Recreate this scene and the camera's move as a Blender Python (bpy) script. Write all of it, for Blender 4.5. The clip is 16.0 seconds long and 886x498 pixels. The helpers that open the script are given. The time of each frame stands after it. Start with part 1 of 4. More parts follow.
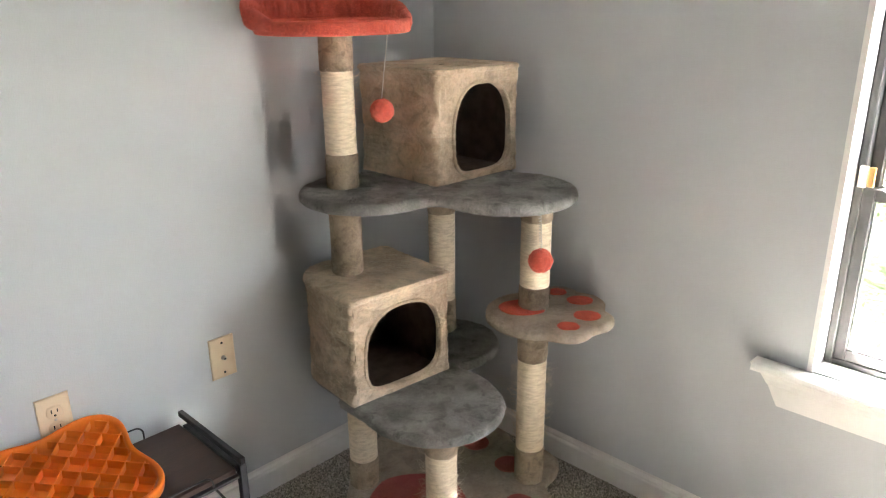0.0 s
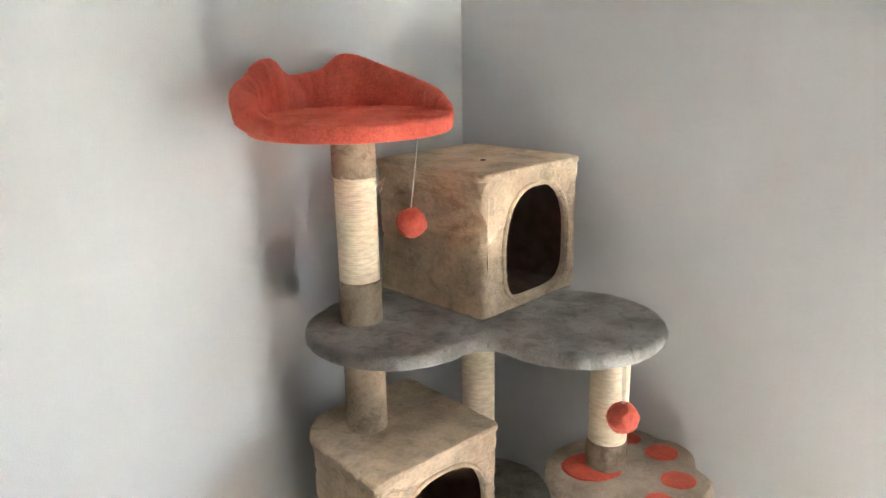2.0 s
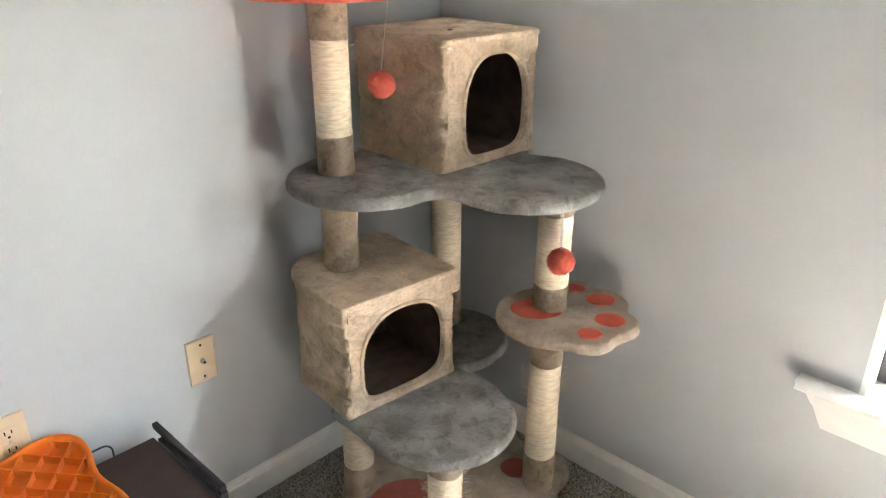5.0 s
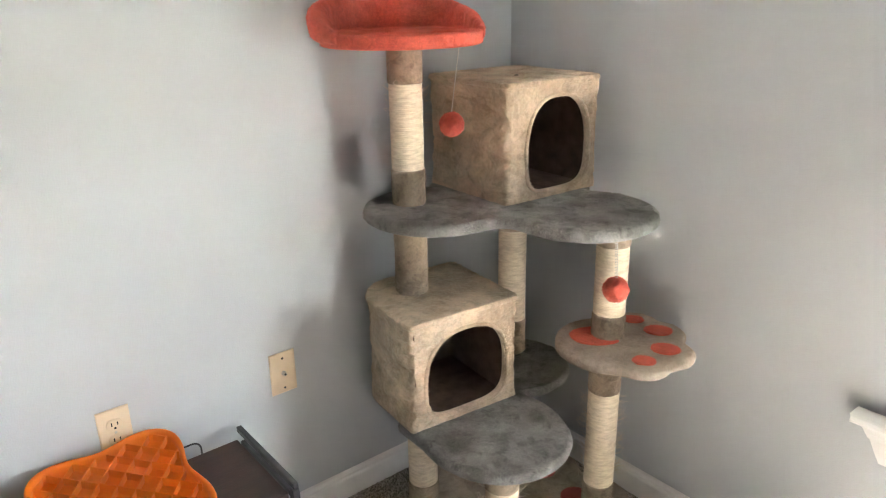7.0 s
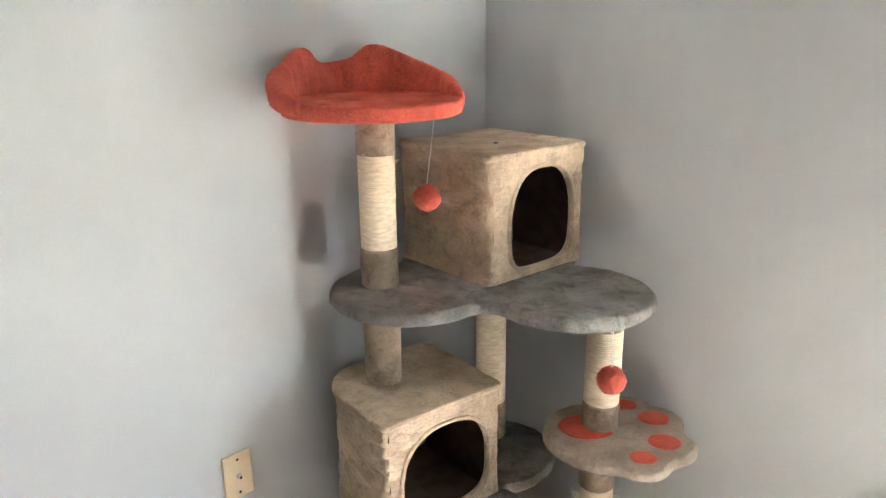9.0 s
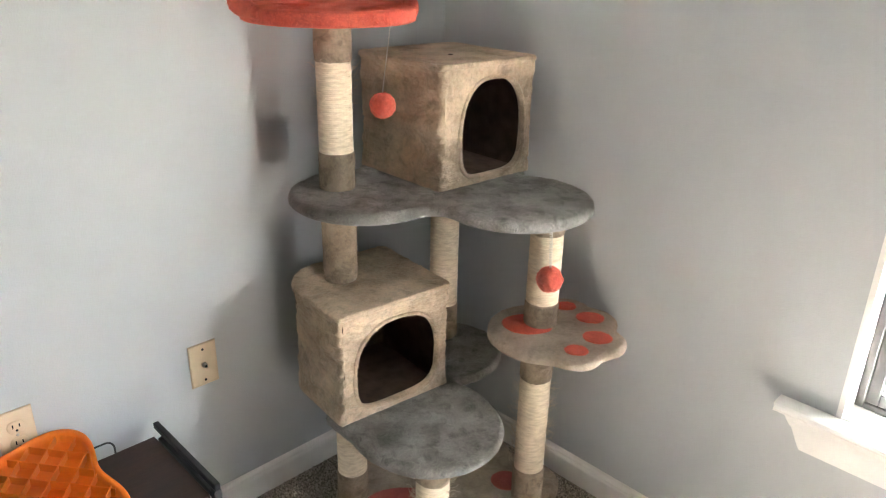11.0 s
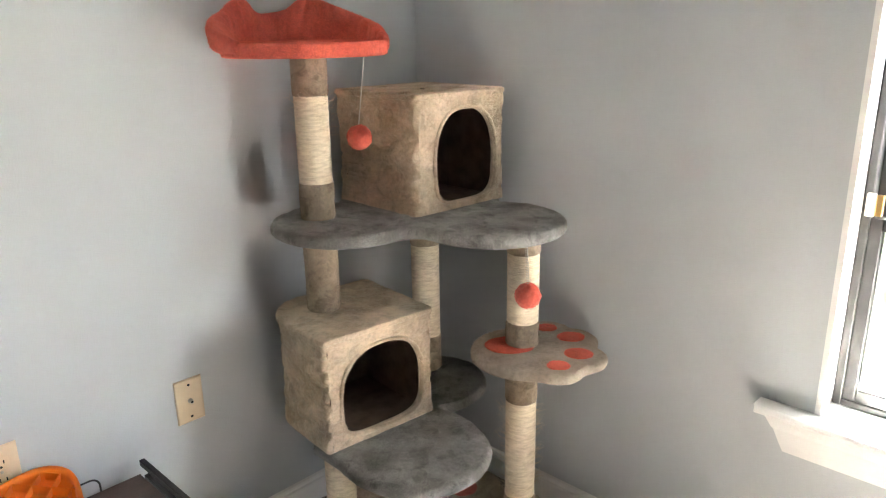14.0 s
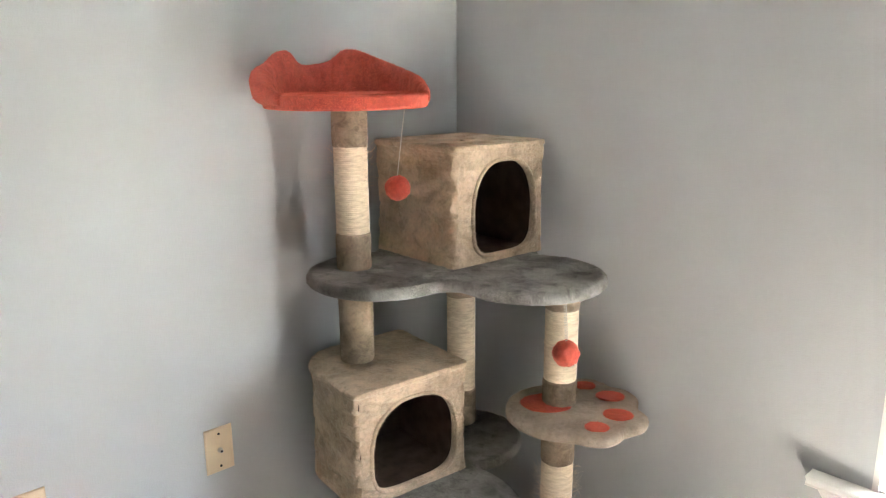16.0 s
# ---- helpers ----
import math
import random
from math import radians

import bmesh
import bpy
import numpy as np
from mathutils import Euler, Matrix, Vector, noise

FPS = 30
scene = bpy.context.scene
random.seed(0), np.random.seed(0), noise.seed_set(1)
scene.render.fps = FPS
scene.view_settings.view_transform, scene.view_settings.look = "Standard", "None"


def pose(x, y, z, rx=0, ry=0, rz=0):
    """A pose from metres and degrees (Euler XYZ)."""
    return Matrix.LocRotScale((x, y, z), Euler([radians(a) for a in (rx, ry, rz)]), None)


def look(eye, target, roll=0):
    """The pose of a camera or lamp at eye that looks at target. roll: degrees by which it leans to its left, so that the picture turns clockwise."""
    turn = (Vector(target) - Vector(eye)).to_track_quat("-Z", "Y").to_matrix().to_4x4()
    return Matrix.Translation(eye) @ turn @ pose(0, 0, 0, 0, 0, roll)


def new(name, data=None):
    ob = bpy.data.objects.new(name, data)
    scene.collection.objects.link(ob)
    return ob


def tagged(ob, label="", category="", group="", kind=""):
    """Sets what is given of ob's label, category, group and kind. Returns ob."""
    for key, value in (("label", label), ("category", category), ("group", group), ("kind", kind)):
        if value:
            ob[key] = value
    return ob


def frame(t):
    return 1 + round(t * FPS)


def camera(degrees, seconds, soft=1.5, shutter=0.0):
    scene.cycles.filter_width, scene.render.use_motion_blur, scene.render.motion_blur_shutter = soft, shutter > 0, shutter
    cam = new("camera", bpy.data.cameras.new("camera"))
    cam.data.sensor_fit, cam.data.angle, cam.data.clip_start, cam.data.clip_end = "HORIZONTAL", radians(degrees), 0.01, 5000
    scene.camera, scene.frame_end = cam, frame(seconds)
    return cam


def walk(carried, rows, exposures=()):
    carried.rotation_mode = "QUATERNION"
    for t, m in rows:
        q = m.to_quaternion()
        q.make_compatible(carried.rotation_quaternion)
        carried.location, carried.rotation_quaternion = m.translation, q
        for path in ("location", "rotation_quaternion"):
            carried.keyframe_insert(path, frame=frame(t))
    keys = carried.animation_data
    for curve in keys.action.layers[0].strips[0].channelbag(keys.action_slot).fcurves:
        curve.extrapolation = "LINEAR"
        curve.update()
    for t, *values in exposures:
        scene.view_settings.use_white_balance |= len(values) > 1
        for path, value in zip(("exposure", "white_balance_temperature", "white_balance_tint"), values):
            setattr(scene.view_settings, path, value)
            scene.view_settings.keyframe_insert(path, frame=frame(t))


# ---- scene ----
cam = camera(63.0, 16.0, soft=1.1)

PATH = [
    (0, (-0.101, 0.109, 1.339), (-1.421, 1.463, 0.686), -0.7),
    (0.5, (-0.184, 0.234, 1.36), (-1.535, 1.568, 0.733), -0.8),
    (1, (-0.329, 0.284, 1.367), (-1.681, 1.637, 0.782), -0.6),
    (1.5, (-0.463, 0.324, 1.397), (-1.796, 1.708, 0.84), -0.8),
    (2, (-0.513, 0.345, 1.421), (-1.811, 1.761, 0.863), -1.1),
    (2.5, (-0.511, 0.372, 1.428), (-1.776, 1.801, 0.832), -1.3),
    (3, (-0.506, 0.374, 1.426), (-1.751, 1.81, 0.803), -1.4),
    (3.5, (-0.501, 0.359, 1.439), (-1.735, 1.779, 0.762), -1.0),
    (4, (-0.449, 0.321, 1.434), (-1.688, 1.708, 0.697), -0.4),
    (4.2, (-0.424, 0.309, 1.425), (-1.652, 1.689, 0.658), 0.2),
    (6.3, (-0.152, 0.232, 1.362), (-1.537, 1.432, 0.559), -0.6),
    (6.5, (-0.161, 0.23, 1.375), (-1.572, 1.407, 0.584), -0.8),
    (7, (-0.159, 0.21, 1.38), (-1.623, 1.393, 0.705), -1.1),
    (7.5, (-0.188, 0.226, 1.384), (-1.63, 1.469, 0.771), -0.8),
    (8, (-0.239, 0.261, 1.397), (-1.7, 1.49, 0.803), -0.9),
    (8.2, (-0.266, 0.281, 1.391), (-1.731, 1.522, 0.828), -1.0),
    (10.3, (-0.357, 0.304, 1.508), (-1.651, 1.673, 0.835), 1.6),
    (10.5, (-0.32, 0.297, 1.485), (-1.618, 1.647, 0.783), 1.6),
    (11, (-0.219, 0.258, 1.409), (-1.527, 1.562, 0.642), 1.3),
    (11.5, (-0.15, 0.198, 1.319), (-1.461, 1.469, 0.504), 0.6),
    (12, (-0.129, 0.205, 1.291), (-1.434, 1.471, 0.457), -0.4),
    (12.5, (-0.13, 0.221, 1.314), (-1.404, 1.511, 0.47), -1.2),
    (13, (-0.121, 0.216, 1.326), (-1.436, 1.525, 0.58), -1.8),
    (13.5, (-0.129, 0.212, 1.335), (-1.473, 1.552, 0.704), -1.4),
    (14, (-0.149, 0.212, 1.319), (-1.478, 1.589, 0.738), -0.9),
    (14.5, (-0.176, 0.231, 1.33), (-1.529, 1.589, 0.76), -0.4),
    (15, (-0.175, 0.241, 1.329), (-1.576, 1.556, 0.773), -0.6),
    (15.5, (-0.189, 0.244, 1.312), (-1.611, 1.547, 0.781), -1.0),
    (16, (-0.172, 0.236, 1.337), (-1.593, 1.562, 0.868), -0.4),
]
walk(cam, [(t, look(eye, target, roll)) for t, eye, target, roll in PATH],
     [(0, 6.45), (1, 6.75), (2.5, 6.86), (4, 6.78), (6.5, 6.75), (8, 6.77), (10.5, 6.67), (12.5, 6.61), (14.5, 6.57), (16, 6.62)])

# ---- world, sun, window light ----
world = bpy.data.worlds.new("sky")
scene.world = world
world.use_nodes = True
wn = world.node_tree
sky = wn.nodes.new("ShaderNodeTexSky")
sky.sky_type = "NISHITA"
sky.sun_disc = False
SUN_EL, SUN_AZ = 47.0, -16.0            # degrees; azimuth clockwise from +y
sky.sun_elevation = radians(SUN_EL)
sky.sun_rotation = radians(SUN_AZ % 360)
sky.air_density, sky.dust_density = 1.0, 2.0
wn.nodes["Background"].inputs[1].default_value = 0.15
soft_sky = wn.nodes.new("ShaderNodeHueSaturation")
soft_sky.inputs["Saturation"].default_value = 0.5
wn.links.new(sky.outputs[0], soft_sky.inputs["Color"])
wn.links.new(soft_sky.outputs[0], wn.nodes["Background"].inputs[0])

sun = new("sun", bpy.data.lights.new("sun", "SUN"))
sun.data.energy, sun.data.angle, sun.data.color = 5.0, radians(0.6), (1.0, 0.985, 0.985)
_d = Vector((math.sin(radians(SUN_AZ)) * math.cos(radians(SUN_EL)), math.cos(radians(SUN_AZ)) * math.cos(radians(SUN_EL)), math.sin(radians(SUN_EL))))
sun.matrix_world = look(_d * 20, (0, 0, 0))

# ---- the room's plan ----
XW, YW, CEIL = -1.70, 1.72, 2.44        # window-less wall, window wall, ceiling
XE, YS = 3.60, -4.60                    # far ends of the room
WX0, WX1, WZ0, WZ1 = -0.528, 0.46, 0.535, 1.46   # window opening


# ---- materials ----
def mat(name, color, rough=0.8, metal=0.0, sheen=0.0, coat=0.0):
    m = bpy.data.materials.new(name)
    m.use_nodes = True
    b = m.node_tree.nodes["Principled BSDF"]
    b.inputs["Base Color"].default_value = (*color, 1)
    b.inputs["Roughness"].default_value = rough
    b.inputs["Metallic"].default_value = metal
    if sheen:
        b.inputs["Sheen Weight"].default_value = sheen
        b.inputs["Sheen Roughness"].default_value = 0.5
        b.inputs["Sheen Tint"].default_value = (*[min(1, c * 1.6 + 0.1) for c in color], 1)
    if coat:
        b.inputs["Coat Weight"].default_value = coat
    return m


def vary(m, colors, scale, detail=3, spread=(0.35, 0.65), second=None, stretch=(1, 1, 1)):
    """Colour noise between the given colours; second: (scale, strength) of a finer mottling."""
    nt = m.node_tree
    b = nt.nodes["Principled BSDF"]
    tc = nt.nodes.new("ShaderNodeTexCoord")
    mp = nt.nodes.new("ShaderNodeMapping")
    mp.inputs["Scale"].default_value = stretch
    nt.links.new(tc.outputs["Object"], mp.inputs[0])
    n = nt.nodes.new("ShaderNodeTexNoise")
    n.inputs["Scale"].default_value, n.inputs["Detail"].default_value = scale, detail
    nt.links.new(mp.outputs[0], n.inputs["Vector"])
    r = nt.nodes.new("ShaderNodeValToRGB")
    r.color_ramp.elements[0].position, r.color_ramp.elements[1].position = spread
    r.color_ramp.elements[0].color, r.color_ramp.elements[1].color = (*colors[0], 1), (*colors[1], 1)
    nt.links.new(n.outputs["Fac"], r.inputs[0])
    out = r.outputs[0]
    if second:
        n2 = nt.nodes.new("ShaderNodeTexNoise")
        n2.inputs["Scale"].default_value, n2.inputs["Detail"].default_value = second[0], 4
        nt.links.new(mp.outputs[0], n2.inputs["Vector"])
        r2 = nt.nodes.new("ShaderNodeValToRGB")
        k = second[1]
        r2.color_ramp.elements[0].position, r2.color_ramp.elements[1].position = 0.3, 0.7
        r2.color_ramp.elements[0].color, r2.color_ramp.elements[1].color = (1 - k, 1 - k, 1 - k, 1), (1 + k * 0.6, 1 + k * 0.6, 1 + k * 0.6, 1)
        nt.links.new(n2.outputs["Fac"], r2.inputs[0])
        mx = nt.nodes.new("ShaderNodeMix")
        mx.data_type, mx.blend_type = "RGBA", "MULTIPLY"
        mx.inputs[0].default_value = 1.0
        nt.links.new(out, mx.inputs[6])
        nt.links.new(r2.outputs[0], mx.inputs[7])
        out = mx.outputs[2]
    nt.links.new(out, b.inputs["Base Color"])
    return m


def bump(m, layers, stretch=(1, 1, 1)):
    """Relief from noise layers of (scale, detail, distance in metres)."""
    nt = m.node_tree
    b = nt.nodes["Principled BSDF"]
    tc = nt.nodes.new("ShaderNodeTexCoord")
    mp = nt.nodes.new("ShaderNodeMapping")
    mp.inputs["Scale"].default_value = stretch
    nt.links.new(tc.outputs["Object"], mp.inputs[0])
    last = None
    for scale, detail, dist in layers:
        n = nt.nodes.new("ShaderNodeTexNoise")
        n.inputs["Scale"].default_value, n.inputs["Detail"].default_value = scale, detail
        nt.links.new(mp.outputs[0], n.inputs["Vector"])
        bp = nt.nodes.new("ShaderNodeBump")
        bp.inputs["Strength"].default_value, bp.inputs["Distance"].default_value = 1.0, dist
        nt.links.new(n.outputs["Fac"], bp.inputs["Height"])
        if last:
            nt.links.new(last.outputs[0], bp.inputs["Normal"])
        last = bp
    nt.links.new(last.outputs[0], b.inputs["Normal"])
    return m


def nap(m, scale, lo, hi, floor):
    """Darker brushed marks where the pile lies the other way."""
    nt = m.node_tree
    b = nt.nodes["Principled BSDF"]
    src = b.inputs["Base Color"].links[0].from_socket
    tc = nt.nodes.new("ShaderNodeTexCoord")
    n = nt.nodes.new("ShaderNodeTexNoise")
    n.inputs["Scale"].default_value, n.inputs["Detail"].default_value, n.inputs["Roughness"].default_value, n.inputs["Distortion"].default_value = scale, 9, 0.68, 0.6
    nt.links.new(tc.outputs["Object"], n.inputs["Vector"])
    r = nt.nodes.new("ShaderNodeValToRGB")
    r.color_ramp.elements[0].position, r.color_ramp.elements[1].position = lo, hi
    r.color_ramp.elements[0].color, r.color_ramp.elements[1].color = (floor, floor, floor, 1), (1, 1, 1, 1)
    nt.links.new(n.outputs["Fac"], r.inputs[0])
    mx = nt.nodes.new("ShaderNodeMix")
    mx.data_type, mx.blend_type = "RGBA", "MULTIPLY"
    mx.inputs[0].default_value = 1.0
    nt.links.new(src, mx.inputs[6])
    nt.links.new(r.outputs[0], mx.inputs[7])
    nt.links.new(mx.outputs[2], b.inputs["Base Color"])
    return m


def plush(name, dark, light, sheen=0.35, stretch=(1, 1, 1), lumps=0.0055):
    m = mat(name, light, 0.95, 0, sheen)
    vary(m, (dark, light), 13, 6, (0.26, 0.66), (120, 0.16))
    return bump(m, [(420, 3, 0.0014), (60, 5, lumps * 0.8)], stretch)


M_WALL = bump(vary(mat("wall_paint", (0.475, 0.50, 0.508), 0.75), ((0.465, 0.49, 0.498), (0.487, 0.513, 0.521)), 1.3, 3), [(260, 3, 0.0006), (9, 2, 0.0012)])
M_CEIL = bump(mat("ceiling_paint", (0.78, 0.78, 0.76), 0.9), [(120, 3, 0.001)])
M_TRIM = bump(vary(mat("trim_paint", (0.78, 0.77, 0.74), 0.42), ((0.74, 0.73, 0.70), (0.80, 0.79, 0.76)), 9, 4), [(90, 2, 0.0004)])
M_CARPET = bump(vary(mat("carpet", (0.2, 0.17, 0.14), 1.0, 0, 0.2), ((0.08, 0.066, 0.054), (0.42, 0.37, 0.32)), 150, 2, (0.40, 0.62), (5, 0.16)), [(150, 2, 0.012)])
M_TAUPE = plush("taupe_plush", (0.385, 0.28, 0.19), (0.73, 0.565, 0.415), 0.5, (0.75, 0.75, 1.9), 0.008)
M_TAUPE_DK = plush("taupe_sleeve_plush", (0.205, 0.152, 0.107), (0.44, 0.345, 0.25))
M_GREY = plush("grey_plush", (0.125, 0.120, 0.110), (0.290, 0.280, 0.260))
M_BASE = plush("base_plush", (0.33, 0.265, 0.205), (0.49, 0.405, 0.325))
M_CORAL = plush("coral_plush", (0.43, 0.062, 0.042), (0.64, 0.115, 0.075), 1.0, (1, 1, 1), 0.004)
M_PAD = plush("faded_coral_plush", (0.36, 0.085, 0.07), (0.50, 0.13, 0.11), 0.25)
M_INNER = bump(vary(mat("house_inside_brown", (0.10, 0.065, 0.045), 1.0), ((0.075, 0.048, 0.034), (0.13, 0.085, 0.06)), 25, 3), [(300, 2, 0.001)])
M_SISAL = bump(vary(mat("sisal_rope", (0.72, 0.62, 0.46), 0.9), ((0.68, 0.56, 0.405), (0.88, 0.755, 0.58)), 45, 4, (0.3, 0.62), (500, 0.2), (1, 1, 4)), [(700, 3, 0.0006)], (1, 1, 3))
M_ORANGE = bump(vary(mat("orange_silicone", (0.92, 0.235, 0.012), 0.42), ((0.86, 0.205, 0.010), (0.95, 0.25, 0.014)), 12, 3), [(150, 2, 0.0003)])
M_METAL = bump(vary(mat("black_powder_coat", (0.022, 0.022, 0.024), 0.45), ((0.018, 0.018, 0.02), (0.032, 0.031, 0.033)), 30, 4), [(900, 2, 0.0003)])
M_TRAY = bump(vary(mat("dark_wood_board", (0.045, 0.022, 0.014), 0.5), ((0.036, 0.017, 0.011), (0.058, 0.028, 0.018)), 9, 5, (0.3, 0.7), (80, 0.15), (6, 1, 6)), [(60, 4, 0.0005)], (6, 1, 6))
M_ALMOND = vary(mat("almond_plastic", (0.70, 0.56, 0.38), 0.35), ((0.68, 0.54, 0.365), (0.72, 0.58, 0.40)), 20, 2)
M_SLOT = mat("slot_dark", (0.01, 0.009, 0.008), 0.7)
M_STEEL = mat("screw_steel", (0.55, 0.52, 0.46), 0.3, 1.0)
M_BRASS = mat("brass_latch", (0.80, 0.52, 0.20), 0.3, 1.0)
M_CREAM = mat("cream_plastic", (0.75, 0.68, 0.55), 0.4)
M_BRONZE = vary(mat("bronze_aluminium", (0.055, 0.052, 0.050), 0.45), ((0.045, 0.042, 0.04), (0.07, 0.066, 0.062)), 20, 3)
M_ALU = mat("mill_aluminium", (0.62, 0.62, 0.62), 0.35, 1.0)
M_STRING = mat("white_cord", (0.75, 0.72, 0.66), 0.8)
# dark tint added to the panes to hold down the overbright outdoors
M_GLASS = mat("dimming_window_glass", (0.11, 0.115, 0.11), 0.02)
M_GLASS.node_tree.nodes["Principled BSDF"].inputs["Transmission Weight"].default_value = 1.0
M_GRASS = bump(vary(mat("lawn", (0.07, 0.12, 0.03), 0.95), ((0.13, 0.16, 0.06), (0.22, 0.25, 0.12)), 3, 5, (0.3, 0.7), (40, 0.3)), [(60, 3, 0.02)])
M_LEAF = vary(mat("hedge_leaf", (0.08, 0.12, 0.035), 0.7), ((0.05, 0.085, 0.02), (0.12, 0.16, 0.055)), 6, 3)
M_BARK = vary(mat("hedge_wood", (0.12, 0.09, 0.06), 0.9), ((0.08, 0.06, 0.04), (0.15, 0.11, 0.08)), 20, 3)
M_SIDING = vary(mat("pale_siding", (0.62, 0.58, 0.50), 0.7), ((0.58, 0.54, 0.46), (0.66, 0.62, 0.54)), 2, 3)
M_ROOF = vary(mat("roof_shingle", (0.10, 0.09, 0.085), 0.9), ((0.07, 0.065, 0.06), (0.13, 0.12, 0.11)), 5, 3)


def strands(name, low, high, rough=0.9, sheen=0.25, patch=0.62):
    """Cover for separate fibres: each one takes a shade of its own."""
    m = mat(name, high, rough, 0, sheen)
    nt = m.node_tree
    g = nt.nodes.new("ShaderNodeNewGeometry")
    tc = nt.nodes.new("ShaderNodeTexCoord")
    n = nt.nodes.new("ShaderNodeTexNoise")
    n.inputs["Scale"].default_value, n.inputs["Detail"].default_value = 13, 6
    nt.links.new(tc.outputs["Object"], n.inputs["Vector"])
    mp = nt.nodes.new("ShaderNodeMapRange")
    mp.inputs[1].default_value, mp.inputs[2].default_value = 0.36, 0.60
    nt.links.new(n.outputs["Fac"], mp.inputs[0])
    mx = nt.nodes.new("ShaderNodeMath")
    mx.operation = "MULTIPLY_ADD"
    mx.inputs[1].default_value = 1 - patch
    nt.links.new(g.outputs["Random Per Island"], mx.inputs[0])
    m2 = nt.nodes.new("ShaderNodeMath")
    m2.operation = "MULTIPLY"
    m2.inputs[1].default_value = patch
    nt.links.new(mp.outputs[0], m2.inputs[0])
    nt.links.new(m2.outputs[0], mx.inputs[2])
    r = nt.nodes.new("ShaderNodeValToRGB")
    r.color_ramp.elements[0].color, r.color_ramp.elements[1].color = (*low, 1), (*high, 1)
    nt.links.new(mx.outputs[0], r.inputs[0])
    nt.links.new(r.outputs[0], nt.nodes["Principled BSDF"].inputs["Base Color"])
    return m


F_TAUPE = strands("taupe_pile", (0.40, 0.285, 0.19), (0.82, 0.645, 0.48))
F_SLEEVE = strands("sleeve_pile", (0.16, 0.115, 0.075), (0.42, 0.325, 0.225))
F_GREY = strands("grey_pile", (0.155, 0.149, 0.135), (0.405, 0.392, 0.358), patch=0.66)
F_BASE = strands("base_pile", (0.31, 0.245, 0.18), (0.56, 0.455, 0.355))
F_CORAL = strands("coral_pile", (0.62, 0.100, 0.062), (0.86, 0.175, 0.115), patch=0.5)
F_PAD = strands("faded_coral_pile", (0.36, 0.085, 0.07), (0.56, 0.15, 0.125))
F_CARPET = strands("carpet_tuft", (0.085, 0.07, 0.057), (0.50, 0.445, 0.385), patch=0.1)
for m_, floor_ in ((F_TAUPE, 0.76), (F_SLEEVE, 0.66), (F_GREY, 0.60), (F_BASE, 0.78), (F_CORAL, 0.90), (F_PAD, 0.90), (M_TAUPE, 0.72), (M_TAUPE_DK, 0.60), (M_GREY, 0.55), (M_BASE, 0.75), (M_CORAL, 0.88)):
    nap(m_, 24, 0.36, 0.50, floor_)

# ---- mesh helpers ----
def part(name, bm, material, parent=None, label="", smooth=True):
    me = bpy.data.meshes.new(name)
    bm.normal_update()
    bm.to_mesh(me)
    bm.free()
    for m in (material if isinstance(material, (list, tuple)) else [material]):
        me.materials.append(m)
    if smooth:
        for p in me.polygons:
            p.use_smooth = True
    ob = new(name, me)
    ob.parent = parent
    if label:
        ob["label"] = label
    return ob


def thing(name, at, label, category, group="", kind="", turn=0):
    ob = new(name)
    ob.empty_display_size = 0.05
    ob.matrix_world = pose(*at, 0, 0, turn)
    return tagged(ob, label, category, group, kind)


def add_box(bm, lo, hi, bevel=0.0, seg=2):
    c = [(a + b) / 2 for a, b in zip(lo, hi)]
    s = [b - a for a, b in zip(lo, hi)]
    r = bmesh.ops.create_cube(bm, size=1.0, matrix=Matrix.Translation(c) @ Matrix.Diagonal((*s, 1)))
    if bevel:
        es = list({e for v in r["verts"] for e in v.link_edges})
        bmesh.ops.bevel(bm, geom=es, offset=bevel, segments=seg, affect="EDGES", profile=0.5)
    return bm


def box(lo, hi, bevel=0.0, seg=2):
    return add_box(bmesh.new(), lo, hi, bevel, seg)


def lathe(bm, profile, n=40, at=(0, 0), close=True):
    """Surface of revolution of [(r, z)...] about an upright axis."""
    rings = []
    for r, z in profile:
        rings.append([bm.verts.new((at[0] + r * math.cos(2 * math.pi * i / n), at[1] + r * math.sin(2 * math.pi * i / n), z)) for i in range(n)])
    for a, b in zip(rings, rings[1:]):
        for i in range(n):
            bm.faces.new((a[i], a[(i + 1) % n], b[(i + 1) % n], b[i]))
    if close:
        bm.faces.new(rings[0][::-1])
        bm.faces.new(rings[-1])
    return bm


def tube(bm, pts, r, n=8, closed=False):
    """A round rod along points."""
    pts = [Vector(p) for p in pts]
    rings = []
    m = len(pts)
    up = None
    for i, p in enumerate(pts):
        a = pts[(i - 1) % m] if closed or i > 0 else p
        b = pts[(i + 1) % m] if closed or i < m - 1 else p
        d = (b - a).normalized()
        if up is None:
            up = d.orthogonal().normalized()
        up = (up - d * up.dot(d)).normalized()
        side = d.cross(up)
        rr = r[i] if isinstance(r, (list, tuple)) else r
        rings.append([bm.verts.new(p + up * rr * math.cos(2 * math.pi * k / n) + side * rr * math.sin(2 * math.pi * k / n)) for k in range(n)])
    for i in range(m if closed else m - 1):
        a, b = rings[i], rings[(i + 1) % m]
        for k in range(n):
            bm.faces.new((a[k], a[(k + 1) % n], b[(k + 1) % n], b[k]))
    if not closed:
        bm.faces.new(rings[0][::-1])
        bm.faces.new(rings[-1])
    return bm


def smin(a, b, k):
    h = max(k - abs(a - b), 0) / k
    return min(a, b) - h * h * k / 4


